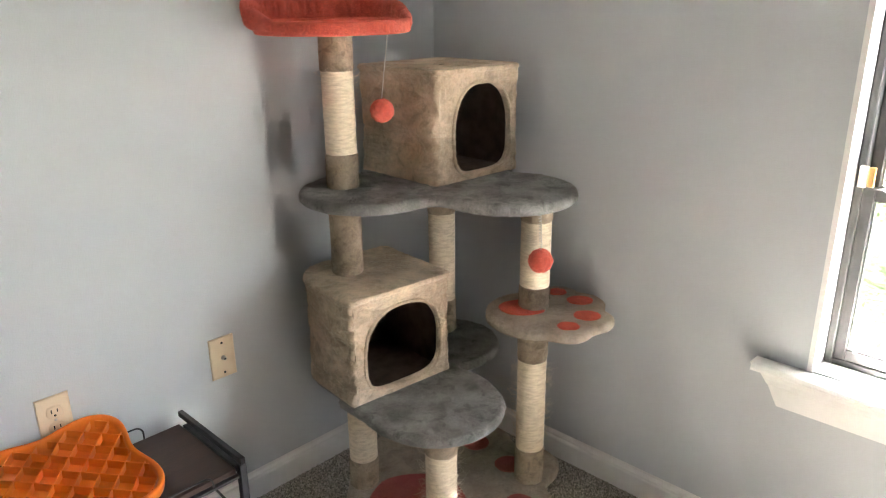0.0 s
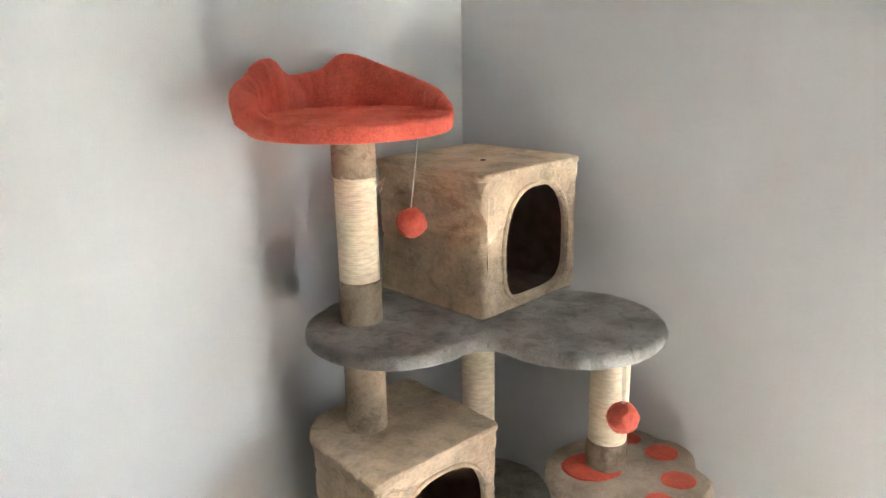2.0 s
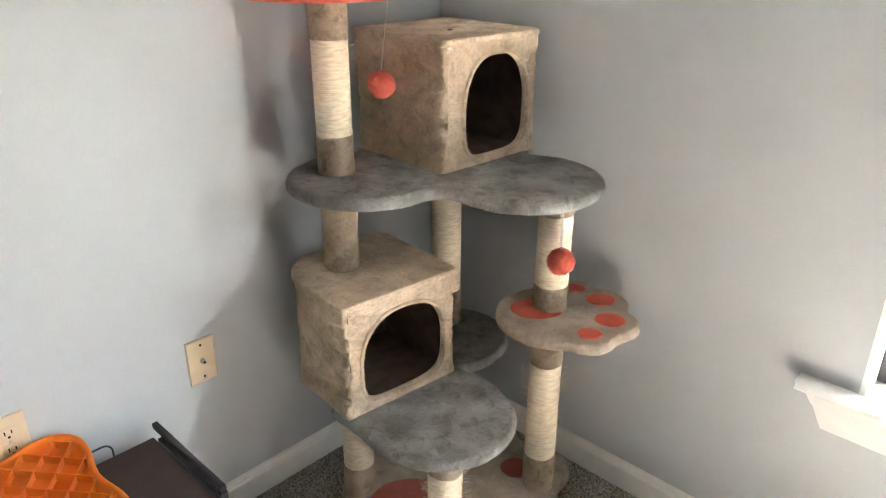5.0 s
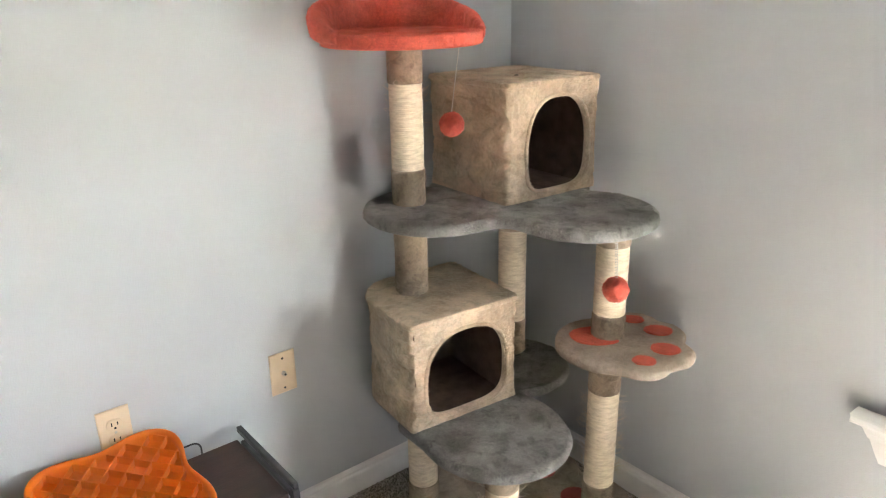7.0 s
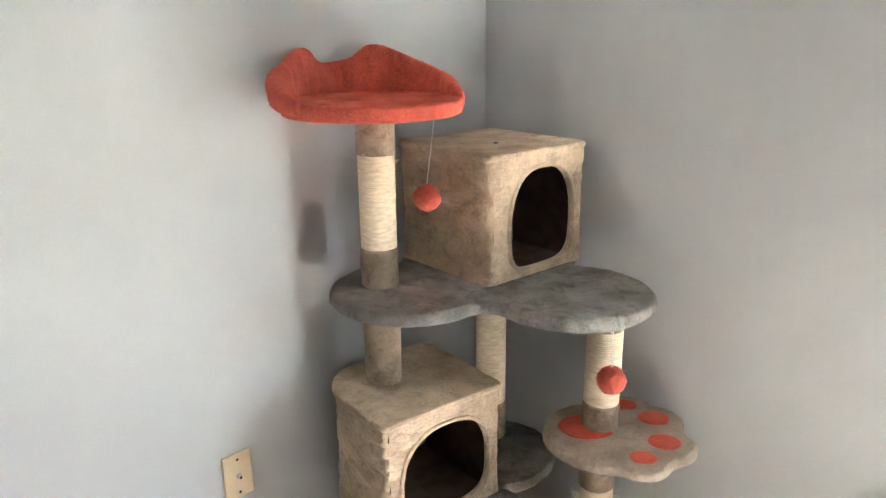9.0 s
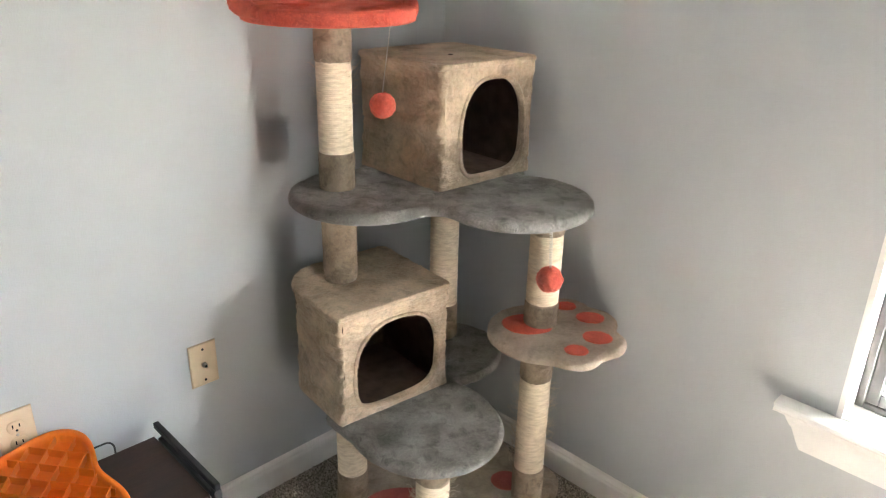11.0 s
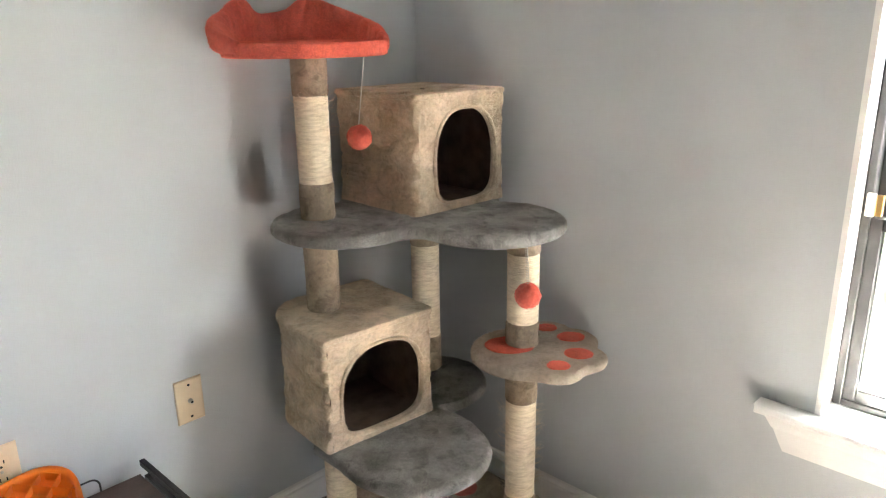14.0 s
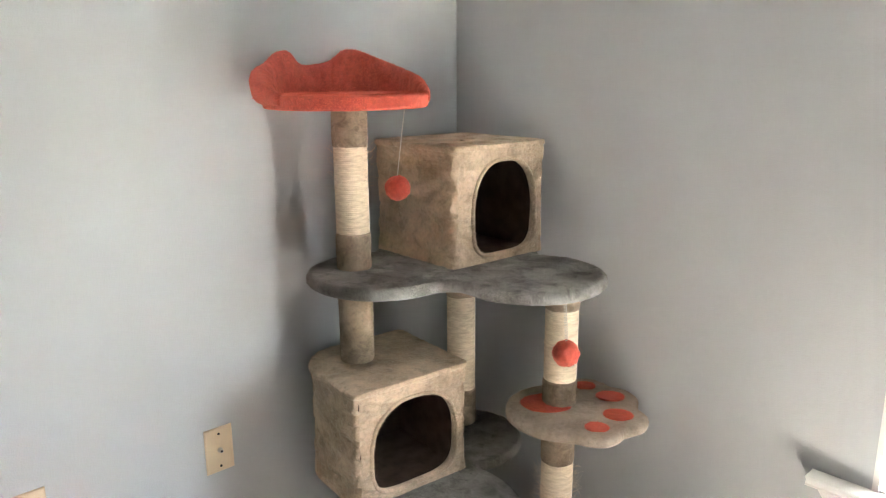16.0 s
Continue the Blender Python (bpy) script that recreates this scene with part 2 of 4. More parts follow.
def shape(discs, boxes=(), k=0.04):
    """Distance function of joined discs (x, y, r) and turned rounded boxes (x, y, half_x, half_y, turn, r)."""
    def f(x, y):
        d = 9.0
        for cx, cy, r in discs:
            d = smin(d, math.hypot(x - cx, y - cy) - r, k)
        for cx, cy, hx, hy, turn, r in boxes:
            c, s = math.cos(turn), math.sin(turn)
            u, v = abs((x - cx) * c + (y - cy) * s) - hx + r, abs(-(x - cx) * s + (y - cy) * c) - hy + r
            d = smin(d, math.hypot(max(u, 0), max(v, 0)) + min(max(u, v), 0) - r, k)
        return d
    return f


def outline(f, centre, n=144):
    """The edge of a shape, seen from its centre outwards."""
    pts = []
    for i in range(n):
        a = 2 * math.pi * i / n
        lo, hi = 0.0, 0.6
        for _ in range(26):
            mid = (lo + hi) / 2
            if f(centre[0] + mid * math.cos(a), centre[1] + mid * math.sin(a)) < 0:
                lo = mid
            else:
                hi = mid
        pts.append((centre[0] + lo * math.cos(a), centre[1] + lo * math.sin(a)))
    return pts


def slab(pts, centre, z0, z1, round_r=0.012, rough=0.0015, inner=7):
    """A padded board: outline, rounded edge, slightly uneven cover."""
    bm = bmesh.new()
    n = len(pts)
    h = z1 - z0
    rr = min(round_r, h / 2)
    prof = []
    for i in range(inner):
        prof.append((None, z0, i / inner))
    for i in range(7):
        a = -math.pi / 2 + math.pi / 2 * i / 6
        prof.append((rr * (1 - math.cos(a)), z0 + rr + rr * math.sin(a), 1))
    for i in range(7):
        a = math.pi / 2 * i / 6
        prof.append((rr * (1 - math.cos(a)), z1 - rr + rr * math.sin(a), 1))
    for i in reversed(range(inner)):
        prof.append((None, z1, i / inner))
    rings = []
    for inset, z, s in prof:
        ring = []
        for x, y in pts:
            dx, dy = x - centre[0], y - centre[1]
            L = math.hypot(dx, dy)
            q = ((L - rr) / L * s) if inset is None else (L - inset) / L
            px, py = centre[0] + dx * q, centre[1] + dy * q
            w = noise.noise(Vector((px * 38, py * 38, z * 38))) * rough + noise.noise(Vector((px * 140, py * 140, z * 140))) * rough * 0.6
            k = 1 + w / L if inset is not None else 1
            ring.append(bm.verts.new((centre[0] + (px - centre[0]) * k, centre[1] + (py - centre[1]) * k, z + w * (1 if z > (z0 + z1) / 2 else 0.3))))
        rings.append(ring)
        if inset is None and s == 0:
            continue
    for a, b in zip(rings, rings[1:]):
        for i in range(n):
            bm.faces.new((a[i], a[(i + 1) % n], b[(i + 1) % n], b[i]))
    bmesh.ops.remove_doubles(bm, verts=bm.verts, dist=1e-5)
    return bm


def disc_patch(cx, cy, rx, ry, turn, z, h=0.003, n=40, rough=0.05):
    """A low, slightly domed sewn-on patch."""
    bm = bmesh.new()
    rings = []
    for s, dz in ((1.02, -0.004), (1.0, h * 0.6), (0.95, h), (0.6, h * 1.1), (0.25, h * 1.15)):
        ring = []
        for i in range(n):
            a = 2 * math.pi * i / n
            k = 1 + rough * noise.noise(Vector((math.cos(a) * 1.5 + cx * 30, math.sin(a) * 1.5 + cy * 30, 0)))
            u, v = rx * s * k * math.cos(a), ry * s * k * math.sin(a)
            ring.append(bm.verts.new((cx + u * math.cos(turn) - v * math.sin(turn), cy + u * math.sin(turn) + v * math.cos(turn), z + dz)))
        rings.append(ring)
    for a, b in zip(rings, rings[1:]):
        for i in range(n):
            bm.faces.new((a[i], a[(i + 1) % n], b[(i + 1) % n], b[i]))
    bm.faces.new(rings[-1])
    return bm


# ---- the room ----
def wall(name, lo, hi, label):
    return tagged(part(name, box(lo, hi), M_WALL, smooth=False), label, "wall", kind="structure")


T = 0.14
wall("wall_west", (XW - T, YS - T, -0.05), (XW, YW + T, CEIL + 0.1), "plain light grey painted wall behind the cat tree")
wall("wall_east", (XE, YS - T, -0.05), (XE + T, YW + T, CEIL + 0.1), "plain light grey painted wall")
wall("wall_south", (XW, YS - T, -0.05), (XE, YS, CEIL + 0.1), "plain light grey painted wall")
bm = bmesh.new()
add_box(bm, (XW, YW, -0.05), (WX0, YW + T, CEIL + 0.1))
add_box(bm, (WX1, YW, -0.05), (XE, YW + T, CEIL + 0.1))
add_box(bm, (WX0, YW, -0.05), (WX1, YW + T, WZ0))
add_box(bm, (WX0, YW, WZ1), (WX1, YW + T, CEIL + 0.1))
bmesh.ops.remove_doubles(bm, verts=bm.verts, dist=1e-5)
tagged(part("wall_north", bm, M_WALL, smooth=False), "light grey painted wall with a window opening", "wall", kind="structure")
tagged(part("ceiling", box((XW - T, YS - T, CEIL), (XE + T, YW + T, CEIL + 0.12)), M_CEIL, smooth=False), "white painted flat ceiling", "ceiling", kind="structure")
tagged(part("floor", box((XW - T, YS - T, -0.06), (XE + T, YW + T, 0.0)), M_CARPET, smooth=False), "flecked brown and beige loop carpet floor", "carpet", kind="structure")

# baseboard: flat face, stepped and rounded top
BB = [(0, 0), (0.014, 0), (0.014, 0.060), (0.0125, 0.065), (0.009, 0.069), (0.0085, 0.075), (0.006, 0.080), (0, 0.084)]


def baseboard(name, p0, p1, inward):
    bm = bmesh.new()
    a = [bm.verts.new((p0[0] + inward[0] * d, p0[1] + inward[1] * d, z)) for d, z in BB]
    b = [bm.verts.new((p1[0] + inward[0] * d, p1[1] + inward[1] * d, z)) for d, z in BB]
    n = len(BB)
    for i in range(n):
        bm.faces.new((a[i], a[(i + 1) % n], b[(i + 1) % n], b[i]))
    bm.faces.new(a[::-1])
    bm.faces.new(b)
    bmesh.ops.recalc_face_normals(bm, faces=bm.faces)
    return tagged(part(name, bm, M_TRIM, smooth=False), "white painted wooden baseboard with a moulded top edge", "baseboard", kind="structure")


baseboard("baseboard_west", (XW, YS), (XW, YW), (1, 0))
baseboard("baseboard_north", (XW + 0.0145, YW), (XE, YW), (0, -1))
baseboard("baseboard_south", (XW + 0.0145, YS), (XE, YS), (0, 1))
baseboard("baseboard_east", (XE, YS + 0.0145), (XE, YW - 0.0145), (-1, 0))

# ---- window ----
win = thing("window_1", ((WX0 + WX1) / 2, YW, WZ0), "white framed window with dark bronze sashes and brass latch", "window", kind="structure")


def at_world(ob, parent):
    """Keeps a part where it was modelled, under its thing."""
    ob.parent = parent
    bpy.context.view_layer.update()
    ob.matrix_parent_inverse = parent.matrix_world.inverted()
    return ob


def wpart(name, bm, material, parent, label="", smooth=False):
    return at_world(part(name, bm, material, None, label, smooth), parent)


YF = YW + 0.066                          # room-side face of the sash frame
# white jambs line the opening
wpart("jamb", box((WX0, YW - 0.002, WZ0), (WX0 + 0.012, YF + 0.04, WZ1)), M_TRIM, win, "white painted window jamb")
wpart("jamb", box((WX1 - 0.012, YW - 0.002, WZ0), (WX1, YF + 0.04, WZ1)), M_TRIM, win)
wpart("head", box((WX0 + 0.012, YW - 0.002, WZ1 - 0.012), (WX1 - 0.012, YF + 0.04, WZ1)), M_TRIM, win)
# stool with horns, apron with slanted ends
bm = bmesh.new()
hx0, hx1 = WX0 - 0.111, WX1 + 0.111
prof = [(YW - 0.046, 0.004), (YW - 0.049, 0.010), (YW - 0.046, 0.017), (YW - 0.042, 0.020), (YW, 0.020), (YW, 0.0), (YW - 0.040, 0.0)]
for x0, x1 in ((hx0, hx1),):
    a = [bm.verts.new((x0 + (0.004 if i < 3 else 0), y, WZ0 - 0.02 + z)) for i, (y, z) in enumerate(prof)]
    b = [bm.verts.new((x1 - (0.004 if i < 3 else 0), y, WZ0 - 0.02 + z)) for i, (y, z) in enumerate(prof)]
    n = len(prof)
    for i in range(n):
        bm.faces.new((a[i], a[(i + 1) % n], b[(i + 1) % n], b[i]))
    bm.faces.new(a[::-1])
    bm.faces.new(b)
add_box(bm, (WX0 + 0.0125, YW + 0.0005, WZ0 + 0.0005), (WX1 - 0.0125, YF + 0.04, WZ0 + 0.004))
bmesh.ops.recalc_face_normals(bm, faces=bm.faces)
wpart("sill", bm, M_TRIM, win, "white painted window stool with projecting ends")
bm = bmesh.new()
ap = [(0.0, 0.030), (-0.014, 0.031), (-0.028, 0.026), (-0.032, 0.020), (-0.066, 0.016), (-0.086, 0.010), (-0.088, 0.0)]
def ap_x(dz):
    return 0.020 + 0.042 * (-dz / 0.088) ** 0.8
a, b = [], []
zt = WZ0 - 0.0205
for dz, dy in ap:
    a.append(bm.verts.new((hx0 + ap_x(dz), YW - dy, zt + dz)))
    b.append(bm.verts.new((hx1 - ap_x(dz), YW - dy, zt + dz)))
a0, b0 = bm.verts.new((hx0 + 0.020, YW, zt)), bm.verts.new((hx1 - 0.020, YW, zt))
a, b = [a0] + a, [b0] + b
n = len(a)
for i in range(n):
    bm.faces.new((a[i], a[(i + 1) % n], b[(i + 1) % n], b[i]))
bm.faces.new(a[::-1])
bm.faces.new(b)
bmesh.ops.recalc_face_normals(bm, faces=bm.faces)
wpart("apron", bm, M_TRIM, win, "white moulded apron below the sill")


def sash(z0, z1, y0, name):
    fr = bmesh.new()
    x0, x1 = WX0 + 0.030, WX1 - 0.030
    add_box(fr, (x0, y0, z0), (x0 + 0.024, y0 + 0.022, z1), 0.002, 1)
    add_box(fr, (x1 - 0.024, y0, z0), (x1, y0 + 0.022, z1), 0.002, 1)
    add_box(fr, (x0 + 0.024, y0, z0), (x1 - 0.024, y0 + 0.022, z0 + 0.026), 0.002, 1)
    add_box(fr, (x0 + 0.024, y0, z1 - 0.026), (x1 - 0.024, y0 + 0.022, z1), 0.002, 1)
    s = wpart(name, fr, M_BRONZE, win, "dark bronze aluminium sash")
    bd = bmesh.new()
    for xx in (x0 + 0.0245, x1 - 0.0285):
        add_box(bd, (xx, y0 + 0.004, z0 + 0.0265), (xx + 0.004, y0 + 0.012, z1 - 0.0265))
    add_box(bd, (x0 + 0.0285, y0 + 0.004, z0 + 0.0265), (x1 - 0.0285, y0 + 0.012, z0 + 0.0305))
    wpart("glazing_bead", bd, M_ALU, s, "bright aluminium glazing bead")
    p = wpart("pane", box((x0 + 0.020, y0 + 0.0125, z0 + 0.022), (x1 - 0.020, y0 + 0.0165, z1 - 0.022)), M_GLASS, s, "window glass tinted dark to dim the bright view outside")
    # casts no shadow, so sun and sky light enter past the added tint
    p.visible_shadow = False
    return s


fr = bmesh.new()
add_box(fr, (WX0 + 0.0125, YF, WZ0 + 0.0045), (WX0 + 0.029, YF + 0.05, WZ1 - 0.0125), 0.002, 1)
add_box(fr, (WX1 - 0.029, YF, WZ0 + 0.0045), (WX1 - 0.0125, YF + 0.05, WZ1 - 0.0125), 0.002, 1)
add_box(fr, (WX0 + 0.029, YF, WZ0 + 0.0045), (WX1 - 0.029, YF + 0.05, WZ0 + 0.019), 0.002, 1)
add_box(fr, (WX0 + 0.029, YF, WZ1 - 0.03), (WX1 - 0.029, YF + 0.05, WZ1 - 0.0125), 0.002, 1)
wpart("window_frame", fr, M_BRONZE, win, "dark bronze aluminium window frame")
ZM = 0.940
sash(WZ0 + 0.020, ZM + 0.013, YF + 0.002, "lower_sash")
sash(ZM - 0.013, WZ1 - 0.031, YF + 0.0265, "upper_sash")
lt = wpart("latch", box((WX0 + 0.020, YF - 0.012, ZM + 0.016), (WX0 + 0.036, YF - 0.0005, ZM + 0.062), 0.002), M_CREAM, win, "cream plastic sash latch block")
wpart("catch", box((WX0 + 0.0375, YF - 0.010, ZM + 0.018), (WX0 + 0.050, YF + 0.0015, ZM + 0.060), 0.002), M_BRASS, lt, "polished brass catch")

# ---- outside ----
bm = bmesh.new()
add_box(bm, (-60, YW + T + 0.02, -0.9), (60, 120, -0.6))
tagged(part("ground", bm, M_GRASS, smooth=False), "green lawn outside the window", "lawn", kind="structure")


def hedge(x, y, w, h, seed):
    rng = random.Random(seed)
    ob = thing("hedge", (x, y, -0.6), "leafy green garden shrub outside the window", "shrub", "shrubs outside")
    tr = bmesh.new()
    for i in range(5):
        a = rng.uniform(0, 6.28)
        tube(tr, [(0.05 * math.cos(a), 0.05 * math.sin(a), 0), (0.2 * w * math.cos(a), 0.2 * w * math.sin(a), h * 0.4), (0.35 * w * math.cos(a), 0.35 * w * math.sin(a), h * 0.8)], [0.03, 0.02, 0.008], 6)
    part("stems", tr, M_BARK, ob)
    V, F = [], []
    for i in range(2600):
        u = Vector((rng.gauss(0, 1), rng.gauss(0, 1), rng.gauss(0, 1))).normalized() * rng.uniform(0.45, 1.0) ** 0.5
        k = 1 + 0.35 * noise.noise(u * 2.2 + Vector((seed, 0, 0)))
        c = Vector((u.x * w * 0.5 * k, u.y * w * 0.5 * k, h * 0.55 + u.z * h * 0.48 * k))
        d = Vector((rng.gauss(0, 1), rng.gauss(0, 1), rng.gauss(0, 0.6))).normalized()
        e = d.orthogonal().normalized()
        s = rng.uniform(0.03, 0.06)
        j = len(V)
        V += [c, c + d * s * 0.5 + e * s * 0.3, c + d * s, c + d * s * 0.5 - e * s * 0.3]
        F.append((j, j + 1, j + 2, j + 3))
    me = bpy.data.meshes.new("leaves")
    me.from_pydata([tuple(v) for v in V], [], F)
    me.materials.append(M_LEAF)
    lv = new("leaves", me)
    lv.parent = ob
    lv["kind"] = "stuff"
    return ob


for i, (x, y, w, h) in enumerate(((-3.6, 6.2, 1.7, 1.35), (-2.2, 6.6, 1.8, 1.3), (-0.8, 6.3, 1.7, 1.4), (0.7, 6.5, 1.6, 1.3))):
    hedge(x, y, w, h, 11 + i)
nb = thing("neighbour_house", (-3, 14, -0.6), "pale sided house beyond the shrubs", "house")
wpart("house_wall", box((-12, 14, -0.6), (7, 20, 2.3)), M_SIDING, nb)
sd = bmesh.new()
for i in range(18):
    z = -0.5 + i * 0.155
    add_box(sd, (-12, 13.97, z), (7, 13.9995, z + 0.012))
wpart("siding_lap", sd, M_SIDING, nb)
bm = bmesh.new()
v = [bm.verts.new(p) for p in ((-12.5, 13.5, 2.3), (7.5, 13.5, 2.3), (7.5, 20.5, 2.3), (-12.5, 20.5, 2.3), (-12.5, 17, 4.6), (7.5, 17, 4.6))]
for f in ((0, 1, 5, 4), (2, 3, 4, 5), (0, 4, 3), (1, 2, 5), (3, 2, 1, 0)):
    bm.faces.new([v[i] for i in f])
wpart("roof", bm, M_ROOF, nb)

# ---- wall plates ----
def plate(name, y, z, label):
    ob = thing(name, (XW, y, z), label, "wall plate")
    bm = bmesh.new()
    w, h = 0.035, 0.057
    rings = []
    for ins, d in ((0, 0.0), (0, 0.003), (0.0015, 0.0045), (0.005, 0.0055)):
        rings.append([bm.verts.new((d, sx * (w - ins), sz * (h - ins))) for sx, sz in ((-1, -1), (1, -1), (1, 1), (-1, 1))])
    for a, b in zip(rings, rings[1:]):
        for i in range(4):
            bm.faces.new((a[i], a[(i + 1) % 4], b[(i + 1) % 4], b[i]))
    bm.faces.new(rings[-1])
    bmesh.ops.recalc_face_normals(bm, faces=bm.faces)
    part("cover", bm, M_ALMOND, ob, smooth=False)
    return ob


def turned(bm, y, z, d):
    """Lays an upright lathe on the wall: its axis points into the room."""
    bmesh.ops.transform(bm, matrix=Matrix.Translation((d, y, z)) @ Matrix.Rotation(radians(90), 4, "Y"), verts=bm.verts)
    return bm


def screw(ob, z, m):
    part("screw", turned(lathe(bmesh.new(), [(0.0032, 0), (0.0032, 0.0007), (0.0022, 0.0012)], 16), 0, z, 0.0054), m, ob)


tv = plate("cable_plate", 0.918, 0.463, "almond plastic cable wall plate with a coaxial jack")
screw(tv, 0.042, M_SLOT)
screw(tv, -0.042, M_SLOT)
part("jack", turned(lathe(bmesh.new(), [(0.0062, 0), (0.0062, 0.003), (0.0047, 0.0032), (0.0047, 0.010), (0.0035, 0.010)], 6 * 3), 0, 0.0, 0.0054), M_STEEL, tv, "threaded metal coaxial jack")
part("jack_hole", turned(lathe(bmesh.new(), [(0.003, 0), (0.003, 0.0012)], 16), 0, 0.0, 0.0148), M_SLOT, tv)

out = plate("power_outlet", 0.506, 0.467, "almond plastic duplex power outlet partly behind the orange mat")
screw(out, 0.0, M_STEEL)
for s in (1, -1):
    bm = bmesh.new()
    n = 36
    rings = []
    for sc, d in ((1.0, 0.005), (1.0, 0.0068), (0.94, 0.0076)):
        ring = []
        for i in range(n):
            a = 2 * math.pi * i / n
            ring.append(bm.verts.new((d, 0.0172 * sc * math.cos(a), s * 0.0195 + max(-0.0138, min(0.0138, 0.0172 * math.sin(a))) * sc)))
        rings.append(ring)
    for a, b in zip(rings, rings[1:]):
        for i in range(n):
            bm.faces.new((a[i], a[(i + 1) % n], b[(i + 1) % n], b[i]))
    bm.faces.new(rings[-1])
    bmesh.ops.recalc_face_normals(bm, faces=bm.faces)
    face = part("socket", bm, M_ALMOND, out)
    for dy, hh in ((-0.0063, 0.0045), (0.0063, 0.0037)):
        part("slot", box((0.0074, dy - 0.0012, s * 0.0195 + 0.003 - hh), (0.0081, dy + 0.0012, s * 0.0195 + 0.003 + hh)), M_SLOT, face, smooth=False)
    part("slot", turned(lathe(bmesh.new(), [(0.0027, 0), (0.0027, 0.0007)], 14), 0, s * 0.0195 - 0.0075, 0.0074), M_SLOT, face)

# ---- cat tree ----
tree = thing("cat_tree", (-1.32, 1.35, 0), "tall taupe plush cat tree with sisal posts, houses and coral perch", "cat tree")


def tpart(name, bm, material, parent=None, label="", smooth=True):
    return at_world(part(name, bm, material, None, label, smooth), parent or tree)


def pile(ob, parent, material, density, length, centre=None, lean=1.1, seed=1, width=0.00048):
    """Short plush fibres over a cover, combed in drifting directions; undersides stay bare."""
    rng = np.random.default_rng(seed)
    me = ob.data
    me.calc_loop_triangles()
    co = np.empty(len(me.vertices) * 3)
    me.vertices.foreach_get("co", co)
    co = co.reshape(-1, 3)
    tri = np.empty(len(me.loop_triangles) * 3, dtype=np.int32)
    me.loop_triangles.foreach_get("vertices", tri)
    tri = tri.reshape(-1, 3)
    a, b, c = co[tri[:, 0]], co[tri[:, 1]], co[tri[:, 2]]
    nr = np.cross(b - a, c - a)
    area = np.linalg.norm(nr, axis=1) / 2
    ok = area > 1e-12
    a, b, c, nr, area = a[ok], b[ok], c[ok], nr[ok], area[ok]
    nr = nr / (2 * area[:, None])
    if centre is not None:
        mid = (a + b + c) / 3 - np.array(centre)
        nr[np.sum(nr * mid, axis=1) < 0] *= -1
    ok = nr[:, 2] > -0.55
    a, b, c, nr, area = a[ok], b[ok], c[ok], nr[ok], area[ok]
    n = int(area.sum() * density)
    pick = rng.choice(len(area), n, p=area / area.sum())
    u, v = rng.random(n), rng.random(n)
    f = u + v > 1
    u[f], v[f] = 1 - u[f], 1 - v[f]
    p = a[pick] + (b - a)[pick] * u[:, None] + (c - a)[pick] * v[:, None]
    N = nr[pick]
    ph = np.array([[31, 17, 23], [-19, 37, 11], [13, -29, 41]], dtype=float)
    field = np.stack([np.sin(p @ ph[k] + k * 2.1) + np.sin(p @ (ph[k] * 2.7) + k) * 0.6 for k in range(3)], axis=1) + rng.normal(0, 0.7, (n, 3)) + np.array([0, 0, -0.5])
    t = field - N * np.sum(field * N, axis=1)[:, None]
    t /= np.linalg.norm(t, axis=1)[:, None] + 1e-9
    L = 1.35 * length * rng.uniform(0.5, 1.15, n)[:, None]
    comb = np.sin(p @ np.array([61.0, 43.0, 52.0])) + np.sin(p @ np.array([-37.0, 71.0, 29.0]) + 1.0) + np.sin(p @ np.array([140.0, -95.0, 120.0])) * 0.7
    th = np.clip(rng.normal(lean, 0.2, n) + 0.16 * comb, 0.15, 1.45)[:, None]
    d = N * np.cos(th) + t * np.sin(th)
    w = np.cross(N, t) * width
    V = np.stack([p - w, p + w, p + d * L], axis=1).reshape(-1, 3)
    out = bpy.data.meshes.new("pile")
    out.vertices.add(3 * n)
    out.vertices.foreach_set("co", V.ravel())
    out.loops.add(3 * n)
    out.loops.foreach_set("vertex_index", np.arange(3 * n, dtype=np.int32))
    out.polygons.add(n)
    out.polygons.foreach_set("loop_start", np.arange(0, 3 * n, 3, dtype=np.int32))
    out.update(calc_edges=True)
    out.materials.append(material)
    o = new("pile", out)
    o["kind"] = "stuff"
    return at_world(o, parent)


POST_R = 0.0395
A_XY, B_XY, C_XY, D_XY, E_XY = (-1.530, 1.215), (-1.523, 1.563), (-1.160, 1.538), (-1.488, 1.200), (-1.170, 1.190)
Z_BASE, Z_LOW, Z_TOP, Z_PAW = 0.030, 0.378, 0.893, 0.568
T_LOW = Z_LOW - 0.030
T_TOP = Z_TOP - 0.030
Z_LH, Z_UH, Z_PERCH = 0.662, 1.178, 1.268


